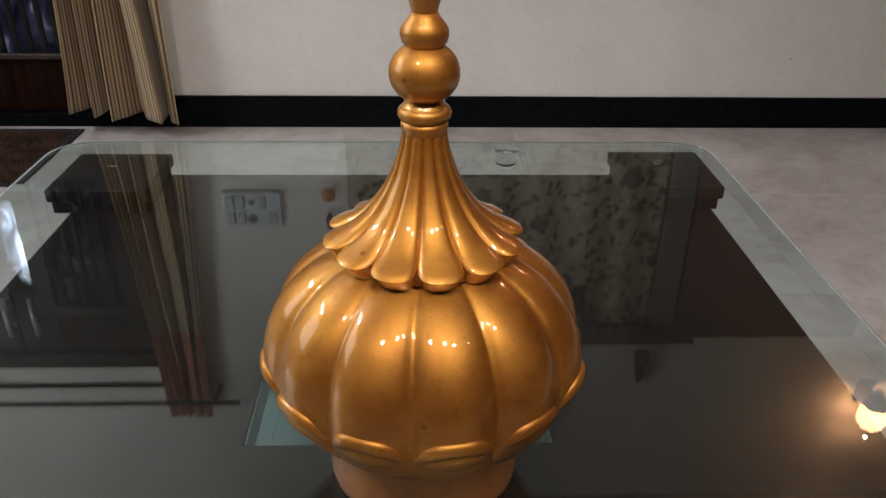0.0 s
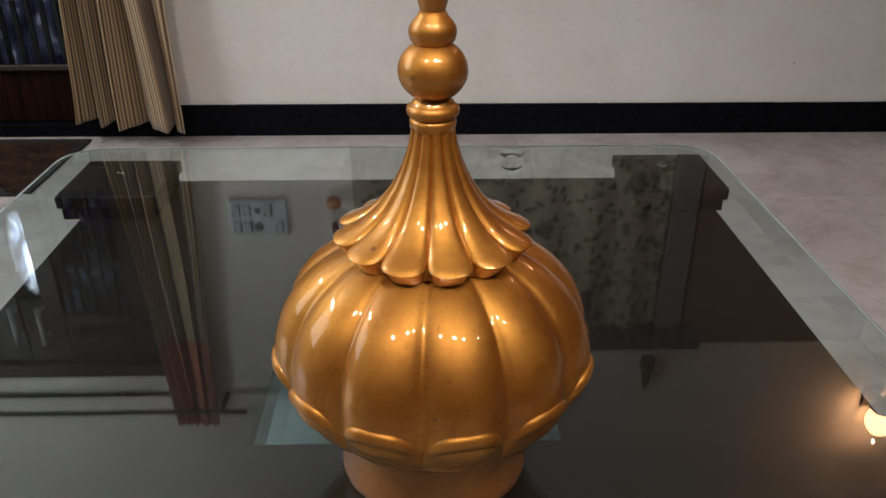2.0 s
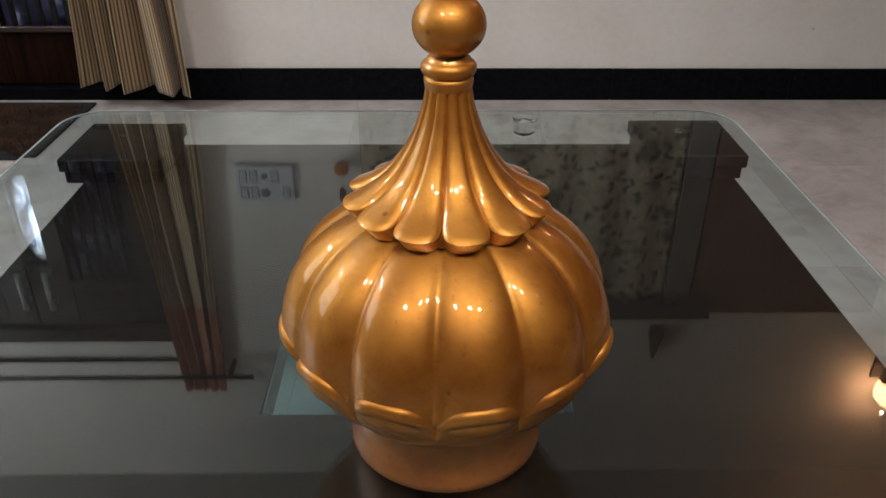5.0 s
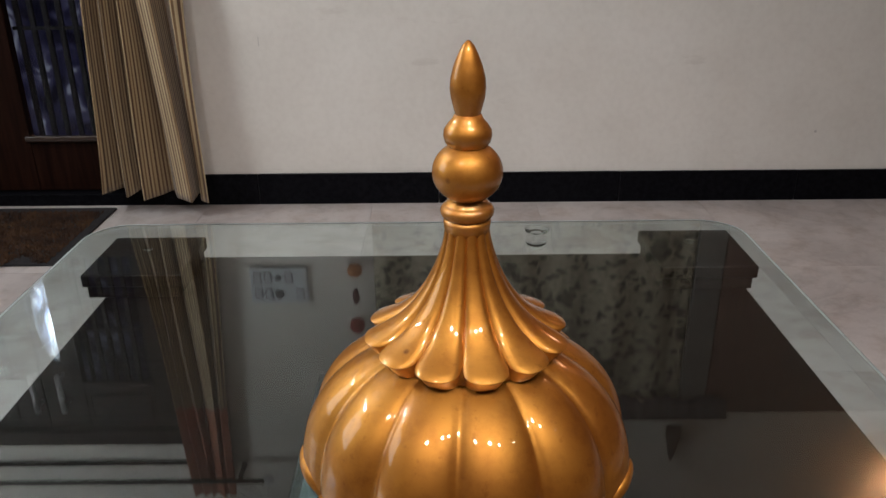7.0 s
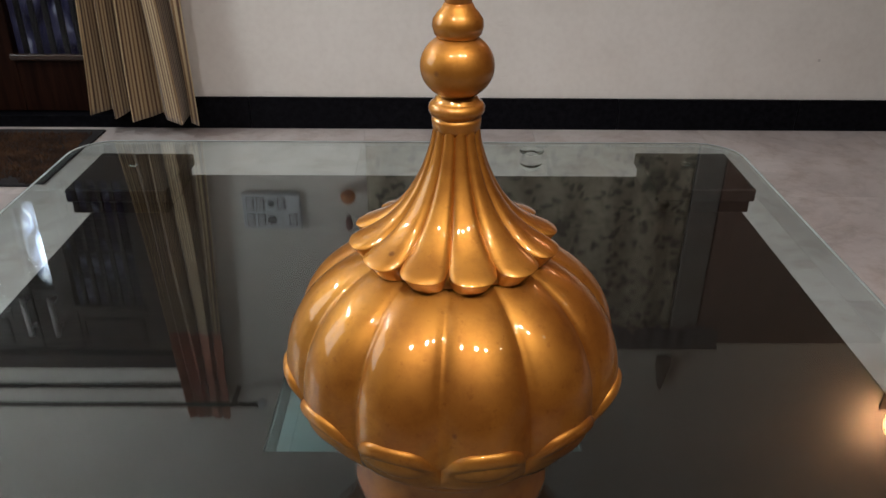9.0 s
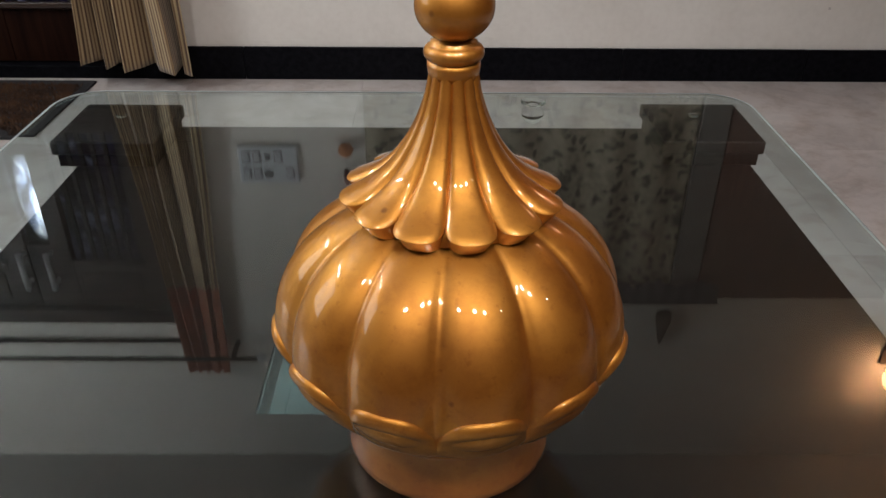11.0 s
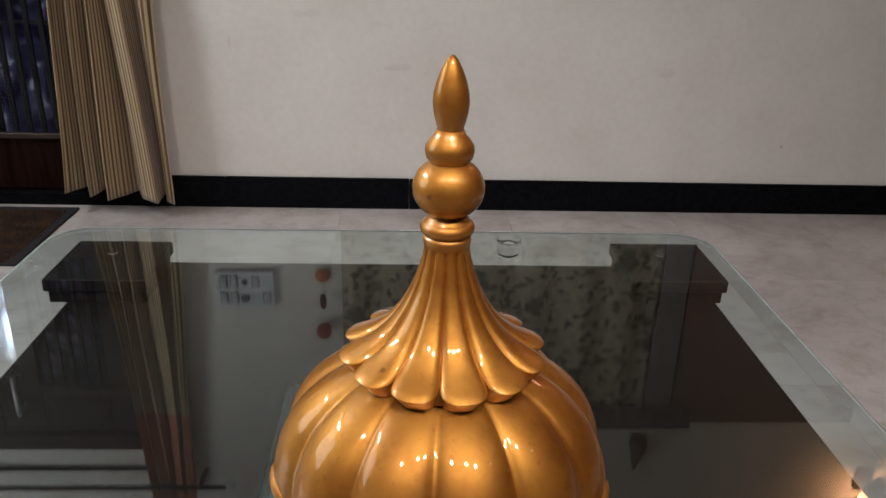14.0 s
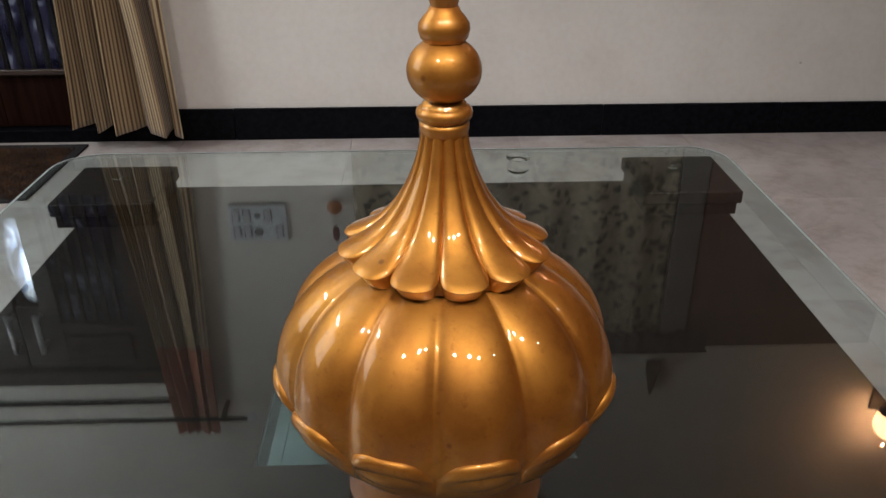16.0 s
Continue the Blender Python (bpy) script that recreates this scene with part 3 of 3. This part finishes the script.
# ---- curtain ----
def curtain():
    cur = thing("curtain", (0, WALL_Y, 0), "gold and brown striped curtain with red-brown heading, gathered beside the door", "curtain")
    nu, nv = 306, 60
    split = 1.768
    # folds from the door side to the wall side: x low, forward low, x at 0.75 m, forward at 0.75 m, x at the rod
    folds = ((-1.225, 0.030, -1.172, 0.030, -1.075), (-1.210, 0.120, -1.159, 0.100, -1.065), (-1.185, 0.065, -1.151, 0.055, -1.052), (-1.165, 0.010, -1.143, 0.008, -1.045),
             (-1.119, 0.120, -1.106, 0.105, -1.030), (-1.104, 0.060, -1.093, 0.050, -1.020), (-1.090, 0.005, -1.081, 0.005, -1.012),
             (-1.040, 0.150, -1.043, 0.125, -0.998), (-1.013, 0.080, -1.030, 0.060, -0.988), (-0.985, 0.005, -1.018, 0.005, -0.978),
             (-0.943, 0.100, -1.005, 0.060, -0.968), (-0.872, 0.160, -0.933, 0.125, -0.945), (-0.885, 0.010, -0.928, 0.005, -0.935),
             (-0.869, 0.100, -0.878, 0.100, -0.925), (-0.832, 0.130, -0.837, 0.080, -0.908), (-0.868, 0.030, -0.872, 0.020, -0.910))

    def point(u, z):
        s = u * (len(folds) - 1)
        n = min(int(s), len(folds) - 2)
        f = s - n
        f = f * f * (3 - 2 * f) * 0.6 + f * 0.4
        a, b = folds[n], folds[n + 1]
        lo = [a[i] + (b[i] - a[i]) * f for i in range(5)]
        if z < 0.75:
            k = z / 0.75
            x, y = lo[0] + (lo[2] - lo[0]) * k, lo[1] + (lo[3] - lo[1]) * k
        else:
            k = (z - 0.75) / 1.5
            x, y = lo[2] + (lo[4] - lo[2]) * k, lo[3] * (1 - 0.75 * math.sqrt(k)) + 0.02 * k
        x += 0.004 * math.sin(5 * z + 9 * u) + 0.003 * math.sin(23 * u + 2 * z)
        return Vector((x, -0.012 - y, z))

    def sheet(z0, z1, rows, uneven):
        bm = bmesh.new()
        uvl = bm.loops.layers.uv.new("UVMap")
        grid = []
        arcs = [0.0]
        for i in range(nu):
            arcs.append(arcs[-1] + (point((i + 1) / nu, 0.4) - point(i / nu, 0.4)).length)
        for j in range(rows + 1):
            z = z0 + (z1 - z0) * j / rows
            line = [point(i / nu, z) for i in range(nu + 1)]
            for _ in range(6):                       # soft, rounded fold edges
                line = [line[0]] + [(line[i - 1] + line[i] * 2 + line[i + 1]) / 4 for i in range(1, nu)] + [line[-1]]
            row = []
            for i, p in enumerate(line):
                p.z += uneven * (1 - i / nu + 0.12 * math.sin(19 * i / nu)) * (1 - j / rows) ** 8
                row.append(bm.verts.new(p))
            grid.append(row)
        for j in range(rows):
            for i in range(nu):
                f = bm.faces.new((grid[j][i], grid[j][i + 1], grid[j + 1][i + 1], grid[j + 1][i]))
                for loop, (a, b) in zip(f.loops, ((i, j), (i + 1, j), (i + 1, j + 1), (i, j + 1))):
                    loop[uvl].uv = (arcs[a], b / rows)
        return bm

    body = part("striped_cloth", sheet(0.052, split, nv, 0.03), CLOTH, cur, smooth=True)
    head = part("heading", sheet(split - 0.01, 2.205, 14, 0.0), BROWN_CLOTH, cur, "red-brown gathered heading", smooth=True)
    for ob in (body, head):
        so = ob.modifiers.new("thickness", "SOLIDIFY")
        so.thickness = 0.0025
    return cur


curtain()
pole = thing("curtain_rod", (0, WALL_Y, 0), "dark metal curtain rod with ball ends above the door", "curtain rod")
part("pole", rod((-2.6, -0.10, 2.09), (-0.76, -0.10, 2.09), 0.011, 14), SHADE_DARK, pole, smooth=True)
part("end_ball", ball((-0.742, -0.10, 2.083), 0.021), STEEL, pole, "bright ball end", smooth=True)
for x in (-2.45, -0.86):
    part("bracket", box(x - 0.01, x + 0.01, -0.10, 0.0, 2.065, 2.08, 0.003), SHADE_DARK, pole)
tagged(part("trim_above_door", box(DOOR_X0 - 0.1, -0.99, WALL_Y - 0.016, WALL_Y - 0.0005, 2.056, 2.074, 0.004), DARK_WOOD), "thin dark moulding on the wall over the door", "trim", kind="structure")

# ---- switchboard ----
sw = thing("switchboard", (-0.638, WALL_Y, 1.228), "white plastic electric switchboard with two rows of switches on the wall", "switchboard")
part("plate", box(-0.112, 0.112, -0.018, 0.0, -0.076, 0.076, 0.008, 3), SWITCH, sw, smooth=False)
for row, places, hole in ((-1, (0, 1, 3), 0.012), (1, (0, 1, 4), 0.018)):
    part("socket", lathe([(0, 0), (hole, 0), (hole, 0.004), (hole * 0.75, 0.005)], 24), SWITCH_RIM, sw, "round socket").matrix_local = pose(0.0, -0.0185, row * 0.034, 90)
    for k in places:
        x = -0.08 + 0.04 * k
        part("surround", box(x - 0.0150, x + 0.0150, -0.0195, -0.0165, row * 0.034 - 0.0240, row * 0.034 + 0.0240), SWITCH_RIM, sw)
        part("switch", box(x - 0.0115, x + 0.0115, -0.025, -0.017, row * 0.034 - 0.0205, row * 0.034 + 0.0205, 0.003), ROCKER, sw)

# ---- wall hanging, cabinet, ornament, string of beads, wall lamp (seen mirrored in the table) ----
hang = thing("floral_wall_hanging", (0, WALL_Y, 0), "large floral printed cloth hanging on the cream wall", "wall hanging")
bm = bmesh.new()
nu, nv = 80, 30
rows = []
for j in range(nv + 1):
    z = 0.83 + 1.0 * j / nv
    rows.append([bm.verts.new((-0.27 + 1.22 * i / nu, -0.03 - 0.010 * math.sin(i * 0.55 + 0.4 * math.sin(z * 3)) - 0.006 * math.sin(i * 0.21 + z), z + (0.012 * math.sin(i * 0.55) if j == nv else 0))) for i in range(nu + 1)])
for j in range(nv):
    for i in range(nu):
        bm.faces.new((rows[j][i], rows[j][i + 1], rows[j + 1][i + 1], rows[j + 1][i]))
cloth = part("cloth", bm, FLORAL, hang, smooth=True)
cloth.modifiers.new("thickness", "SOLIDIFY").thickness = 0.003
part("side_strip", box(0.955, 1.06, -0.035, -0.012, 0.83, 1.82, 0.004), PALE_STRIP, hang, "pale vertical strip")
part("hanging_rail", box(-0.30, 1.16, -0.05, -0.005, 1.83, 1.842, 0.004), DARK_WOOD, hang, "dark wooden rail")
bm = bmesh.new()
rows = []
for j in range(5):
    rows.append([bm.verts.new((-0.27 + 1.42 * i / 160, -0.052 - 0.004 * math.sin(i * 0.9), 1.835 - (0.085 + 0.028 * abs(math.sin(i * 0.157)) + 0.006 * math.sin(i * 1.3)) * j / 4)) for i in range(161)])
for j in range(4):
    for i in range(160):
        bm.faces.new((rows[j][i], rows[j + 1][i], rows[j + 1][i + 1], rows[j][i + 1]))
lace = part("lace_border", bm, LACE, hang, "dull purple-grey scalloped border", smooth=True)
lace.modifiers.new("thickness", "SOLIDIFY").thickness = 0.002
cab = thing("wall_panel", (0, WALL_Y, 0), "brown wooden panel fixed on the wall beside the floral cloth", "wall panel")
part("board", box(1.065, 1.85, -0.03, 0.0, 0.83, 1.825, 0.005), BROWN_BOARD, cab)

orn = thing("hanging_ornament", (0.955, WALL_Y - 0.02, 1.9), "small dark pointed ornament hung high on the wall", "wall ornament")
part("body", lathe([(0.0, 0.0), (0.03, 0.002), (0.034, 0.05), (0.022, 0.075), (0.018, 0.12), (0.004, 0.17), (0.0, 0.175)], 20), OLD_WOOD, orn, smooth=True)

string = thing("bead_hanging", (-0.343, WALL_Y - 0.036, 0), "string with orange, dark red and red beads hanging on the wall", "bead string")
part("cord", rod((0, 0, 1.12), (0, 0, 1.52), 0.0012, 6), FRINGE, string)
for z, r, mat, sz in ((1.157, 0.029, BEAD_ORANGE, 0.95), (1.267, 0.014, BEAD_DARK, 2.4), (1.393, 0.030, BEAD_RED, 1.1)):
    part("bead", ball((0, 0, z), r, sz=sz), mat, string, smooth=True)

lamp = thing("wall_lamp", (1.99, WALL_Y, 2.15), "lit wall lamp with a dark cone holder and a glowing shade", "wall lamp")
part("wall_plate", box(-0.04, 0.04, -0.015, 0.0, -0.08, 0.04, 0.006), SHADE_DARK, lamp)
part("arm", rod((0, 0, -0.05), (0, -0.11, -0.06), 0.008), SHADE_DARK, lamp, smooth=True)
cone = part("cone_holder", lathe([(0.0, -0.11), (0.012, -0.1), (0.055, -0.02), (0.05, -0.02), (0.0, -0.06)], 28), SHADE_DARK, lamp, smooth=True)
cone.location = (0, -0.11, 0)
shade = part("shade", lathe(arc(0.0, 0.04, 0.062, 0.07, -70, 90, 14), 28), glowing("glowing_warm_shade", (1.0, 0.50, 0.24), 24.0), lamp, "glowing warm white shade", smooth=True)
shade.location = (0, -0.11, 0)
bulb = bpy.data.lights.new("wall_lamp_bulb", "POINT")
bulb.energy, bulb.color, bulb.shadow_soft_size = 3.4, (1.0, 0.52, 0.27), 0.006
new("wall_lamp_bulb", bulb).location = (1.99, WALL_Y - 0.11, 2.15 + 0.16)

# ---- rug ----
rug = thing("rug", (0, 0, 0), "brown shaggy rug with a black border before the door", "rug")
RX0, RX1, RY0, RY1 = -2.3, -1.19, 1.60, 2.15
part("border", box(RX0, RX1, RY0 + 0.05, RY1, 0.0, 0.008, 0.003), RUG_DARK, rug, "black woven border")
rng = random.Random(5)
bm = bmesh.new()
for k in range(15000):
    x, y = rng.uniform(RX0 + 0.05, RX1 - 0.03), rng.uniform(RY0 + 0.0, RY1 - 0.05)
    if y < RY0 + 0.05 + 0.04 * math.sin(x * 23) + 0.02 * math.sin(x * 61):
        continue
    a, h, w = rng.uniform(0, 6.283), rng.uniform(0.007, 0.017), rng.uniform(0.0018, 0.0034)
    c, s = math.cos(a) * w, math.sin(a) * w
    tip = bm.verts.new((x + rng.uniform(-0.012, 0.012), y + rng.uniform(-0.012, 0.012), 0.007 + h))
    base = [bm.verts.new((x + dx, y + dy, 0.007)) for dx, dy in ((c, s), (-s, c), (-c, -s), (s, -c))]
    for i in range(4):
        bm.faces.new((base[i], base[(i + 1) % 4], tip))
tagged(part("shaggy_surface", bm, RUG_BROWN, rug, "brown shaggy pile"), kind="stuff")
# ---- coffee table ----
GX0, GX1, GY0, GY1 = -0.668, 0.538, -0.40, 0.842
PX0, PX1, PY0, PY1, PZ = -0.580, 0.497, -0.325, 0.796, 0.392
table = thing("coffee_table", (0, 0, 0), "square dark wooden coffee table with a thick clear glass top", "coffee table")


def outline(x0, x1, y0, y1, radius):
    pts = []
    for cx, cy, a0 in ((x1 - radius, y1 - radius, 0), (x0 + radius, y1 - radius, 90), (x0 + radius, y0 + radius, 180), (x1 - radius, y0 + radius, 270)):
        for k in range(9):
            a = radians(a0 + 90 * k / 8)
            pts.append((cx + radius * math.cos(a), cy + radius * math.sin(a)))
    return pts


def rounded_plate(x0, x1, y0, y1, z0, z1, radius, bevel):
    bm = bmesh.new()
    pts = outline(x0, x1, y0, y1, radius)
    face = bm.faces.new([bm.verts.new((x, y, z0)) for x, y in pts])
    ext = bmesh.ops.extrude_face_region(bm, geom=[face])
    bmesh.ops.translate(bm, verts=[v for v in ext["geom"] if isinstance(v, bmesh.types.BMVert)], vec=(0, 0, z1 - z0))
    bmesh.ops.recalc_face_normals(bm, faces=bm.faces)
    rim = [e for e in bm.edges if abs(e.verts[0].co.z - e.verts[1].co.z) < 1e-6]
    bmesh.ops.bevel(bm, geom=rim, offset=bevel, segments=2, affect="EDGES", profile=0.5)
    return bm


top = part("glass_top", rounded_plate(GX0, GX1, GY0, GY1, GLASS - 0.012, GLASS, 0.075, 0.002), TABLE_GLASS, table, "clear green-edged glass top")
top.visible_shadow = False
bm = bmesh.new()
loops = []
for inset, z in ((0.0010, GLASS - 0.0012), (0.0024, GLASS + 0.0004), (0.0062, GLASS + 0.0004)):
    loops.append([bm.verts.new((x, y, z)) for x, y in outline(GX0 + inset, GX1 - inset, GY0 + inset, GY1 - inset, 0.075 - inset)])
for lo, hi in zip(loops, loops[1:]):
    for k in range(len(lo)):
        n = (k + 1) % len(lo)
        bm.faces.new((lo[k], lo[n], hi[n], hi[k]))
part("ground_edge", bm, GROUND_EDGE, top, "pale ground bevel round the glass")
HX0, HX1, HY0, HY1 = -0.190, 0.137, 0.072, 0.398
part("frame_board", box(PX0, HX0, PY0, PY1, PZ - 0.05, PZ, 0.0), TABLE_WOOD, table)
part("frame_board", box(HX1, PX1, PY0, PY1, PZ - 0.05, PZ, 0.0), TABLE_WOOD, table)
part("frame_board", box(HX0, HX1, HY1, PY1, PZ - 0.05, PZ, 0.0), TABLE_WOOD, table)
part("frame_board", box(HX0, HX1, PY0, HY0, PZ - 0.05, PZ, 0.0), TABLE_WOOD, table)
inset = part("inset_pane", box(HX0 + 0.001, HX1 - 0.001, HY0 + 0.001, HY1 - 0.001, PZ - 0.012, PZ - 0.004), INSET_GLASS, table, "small square glass pane in the middle")
inset.visible_shadow = False
for cx, cy in ((-0.531, 0.709), (0.430, 0.722), (-0.531, -0.265), (0.430, -0.265)):
    h = 0.082
    leg = part("leg", box(cx - h + 0.02, cx + h - 0.02, cy - h + 0.02, cy + h - 0.02, 0.0, PZ - 0.051, 0.004), TABLE_WOOD, table)
    part("cap", box(cx - h, cx + h, cy - h, cy + h, GLASS - 0.037, GLASS - 0.015, 0.002, 1), TABLE_WOOD, leg)
    part("cap_neck", box(cx - h + 0.006, cx + h - 0.006, cy - h + 0.006, cy + h - 0.006, PZ, GLASS - 0.037), TABLE_WOOD, leg)
    pad = part("rubber_pad", lathe([(0.0, 0.0), (0.007, 0.0), (0.009, 0.0015), (0.009, 0.0028), (0.0, 0.0028)], 28), CLEAR, leg, "clear rubber pad under the glass", smooth=True)
    pad.location = (cx - 0.005, cy + 0.025, GLASS - 0.0149)

sucker = lathe([(0.0, -0.041)] + arc(0.0, -0.023, 0.020, 0.018, -80, 52, 12) + [(0.011, -0.007), (0.013, -0.0045), (0.019, -0.0035), (0.022, -0.0025), (0.022, -0.0003), (0.0, -0.0003)], 36)
part("suction_pad", sucker, CLEAR, table, "clear round suction pad under the glass", smooth=True).location = (0.160, 0.808, GLASS - 0.012)

# ---- golden finial ----
FX, FY = 0.0, 0.0
PHASE = radians(10)
finial = thing("finial", (FX, FY, GLASS), "glossy gold painted dome finial with petals, on the glass table", "finial")


def lobes(a, depth, power=0.6):
    c = abs(math.cos(6 * (a - PHASE)))
    return 1 - depth * (1 - c ** power)


# base ring, its shade under the body put into the gold
part("base_ring", lathe([(0.0, 0.0), (0.083, 0.0), (0.0865, 0.003), (0.0865, 0.010), (0.0848, 0.03), (0.0845, 0.048), (0.086, 0.053)] + arc(0.0855, 0.0575, 0.0065, 0.0055, -60, 90, 8) + [(0.06, 0.064)], 96), GOLD_SHADED, finial, "gold lacquered base ring, toned orange-brown to carry its shade", smooth=True)
# lobed body
EQ, RB, CB = 0.122, 0.1365, 0.110
prof = []
for k in range(41):
    a = radians(-62 + 140 * k / 40)
    c, s = math.cos(a), math.sin(a)
    e = 2 / 2.3
    prof.append((RB * c ** e, EQ + (CB if s > 0 else 0.052) * math.copysign(abs(s) ** e, s)))
part("body", lathe(prof, 240, wobble=lambda a, n: lobes(a, 0.10 * min(1.0, 0.45 + n / 24), 0.5)), GOLD, finial, smooth=True)


def cup_petal(centre):
    """One of the lower petals: hugs the belly and ends in a thick rounded lip that tapers towards its ends."""
    bm = bmesh.new()
    na, grid = 24, []
    for i in range(na + 1):
        t = math.sin(radians(90) * (-1 + 2 * i / na))
        a = centre + radians(15.0) * t
        zt = 0.1315 - 0.021 * abs(t) ** 3.2
        bulge = 1 - 0.085 * abs(t) ** 3.0
        lip = max(0.0, 1 - abs(t) ** 5)              # how far the lip stands out
        up = zt - 0.0135 - 0.062
        ring = [(0.0865, 0.060), (0.0960, 0.062 + 0.06 * up), (0.1085, 0.062 + 0.22 * up), (0.1200, 0.062 + 0.44 * up), (0.1285, 0.062 + 0.70 * up), (0.1335, 0.062 + 0.95 * up)]
        for n in range(10):
            b = radians(-55 + 215 * n / 9)
            ring.append((0.1335 + lip * (0.0016 + 0.0046 * math.cos(b)), zt - 0.0045 + (0.002 + 0.0046 * lip) * math.sin(b)))
        ring.append((0.124, zt - 0.010))
        grid.append([bm.verts.new((r * bulge * math.sin(a), -r * bulge * math.cos(a), z)) for r, z in ring])
    for i in range(na):
        for j in range(len(grid[0]) - 1):
            bm.faces.new((grid[i][j], grid[i + 1][j], grid[i + 1][j + 1], grid[i][j + 1]))
    for col in (grid[0], grid[-1]):
        bm.faces.new(col)
    bmesh.ops.recalc_face_normals(bm, faces=bm.faces)
    return bm


for k in range(12):
    part("lower_petal", cup_petal(PHASE + radians(30 * k)), GOLD, finial, smooth=True)

# fluted neck spreading into twelve petals
NECK = [(0.0165, 0.326), (0.0175, 0.318), (0.0195, 0.308), (0.0225, 0.298), (0.0262, 0.288), (0.031, 0.278), (0.037, 0.268), (0.0445, 0.2585), (0.053, 0.2505), (0.062, 0.2445), (0.0715, 0.2395), (0.0805, 0.2350)]


def upper_petal(centre):
    """One rib of the neck that flattens into a broad petal with a sharp, thick, rounded end."""
    bm = bmesh.new()
    na, m = 18, len(NECK)
    J = m + 6
    topg, bevel, wall, foot = [], [], [], []
    for i in range(na + 1):
        t = math.sin(radians(90) * (-1 + 2 * i / na))
        a = centre + radians(15.0) * t
        reach = 1.0 - 0.15 * (1 - math.sqrt(max(0.0, 1 - abs(t) ** 2.3)))   # rounded petal end
        col = []
        for j in range(J):
            w = j / (J - 1)
            s = w * reach * (m - 1)
            n = min(int(s), m - 2)
            f = s - n
            r = NECK[n][0] + (NECK[n + 1][0] - NECK[n][0]) * f
            z = NECK[n][1] + (NECK[n + 1][1] - NECK[n][1]) * f
            e = 2.4 + 3.6 * w                      # ribs flatten into broad petals
            groove = (0.110 - 0.070 * w) * abs(t) ** e * r
            drop = groove * 0.5 + 0.0022 * w * w * abs(t) ** 2
            col.append(bm.verts.new(((r - groove) * math.sin(a), -(r - groove) * math.cos(a), z - drop)))
        topg.append(col)
        out = Vector((math.sin(a), -math.cos(a), 0))
        p = col[-1].co
        bevel.append(bm.verts.new(p + out * 0.0007 + Vector((0, 0, -0.0010))))
        wall.append(bm.verts.new(p + out * 0.0007 + Vector((0, 0, -0.0011))))
        foot.append(bm.verts.new(p - out * 0.0095 + Vector((0, 0, -0.0135))))
    for i in range(na):
        for j in range(J - 1):
            bm.faces.new((topg[i][j], topg[i][j + 1], topg[i + 1][j + 1], topg[i + 1][j]))
        bm.faces.new((topg[i][-1], bevel[i], bevel[i + 1], topg[i + 1][-1]))
        bm.faces.new((wall[i], foot[i], foot[i + 1], wall[i + 1]))
    bmesh.ops.recalc_face_normals(bm, faces=bm.faces)
    for f in bm.faces:
        c = f.calc_center_median()
        if f.normal.x * c.x + f.normal.y * c.y + f.normal.z * 0.1 < 0:
            f.normal_flip()
    return bm


for k in range(12):
    part("neck_petal", upper_petal(PHASE + radians(30 * k)), GOLD, finial, smooth=True)
part("neck_core", lathe([(0.066, 0.224), (0.0665, 0.2335), (0.058, 0.239), (0.048, 0.2465), (0.038, 0.257), (0.028, 0.271), (0.0205, 0.289), (0.016, 0.306), (0.014, 0.33)], 60), GOLD, finial, smooth=True)

# collar, beads and tip
part("collar", lathe([(0.012, 0.318), (0.0160, 0.3185), (0.0172, 0.3215), (0.0180, 0.3265), (0.0176, 0.3295)] + arc(0.0135, 0.3355, 0.0068, 0.0062, -70, 70, 9) + [(0.0155, 0.343), (0.012, 0.345)], 64), GOLD, finial, smooth=True)
part("large_bead", lathe([(0.012, 0.342)] + arc(0.0, 0.3655, 0.0262, 0.0232, -62, 62, 22) + [(0.0, 0.387)], 64), GOLD, finial, smooth=True)
part("small_bead", lathe([(0.010, 0.383), (0.0135, 0.3845), (0.0165, 0.388), (0.0178, 0.393), (0.0172, 0.3975), (0.0140, 0.402), (0.0112, 0.405), (0.0098, 0.408), (0.0, 0.409)], 56), GOLD, finial, smooth=True)
part("tip", lathe([(0.0, 0.403), (0.0085, 0.404), (0.0090, 0.408), (0.0104, 0.413), (0.0122, 0.420), (0.0130, 0.427), (0.0124, 0.434), (0.0104, 0.442), (0.0075, 0.4495), (0.0042, 0.456), (0.0015, 0.459), (0.0, 0.4595)], 48), GOLD, finial, smooth=True)

# ---- marble floor tiles, last ----
floor = part("floor", box(ROOM_L - T, ROOM_R + T, ROOM_B - T, WALL_Y + T, -0.12, -0.0105), noisy("tile_grout", [(0.3, (0.42, 0.38, 0.35)), (0.7, (0.48, 0.44, 0.41))], 30, 0.9))
tagged(floor, "pale veined marble floor tiles with fine joints", "floor", kind="structure")
TS = 0.6
tile_mesh = finish("floor_tile", box(0.0004, TS - 0.0004, 0.0004, TS - 0.0004, -0.0105, 0.0, 0.0003, 1), MARBLE, False)
x0, y0 = 0.935 - 6 * TS, WALL_Y - 7 * TS
for i in range(10):
    for j in range(7):
        t = new("floor_tile", tile_mesh)
        t.location = (x0 + i * TS, y0 + j * TS, 0)
        t.parent = floor
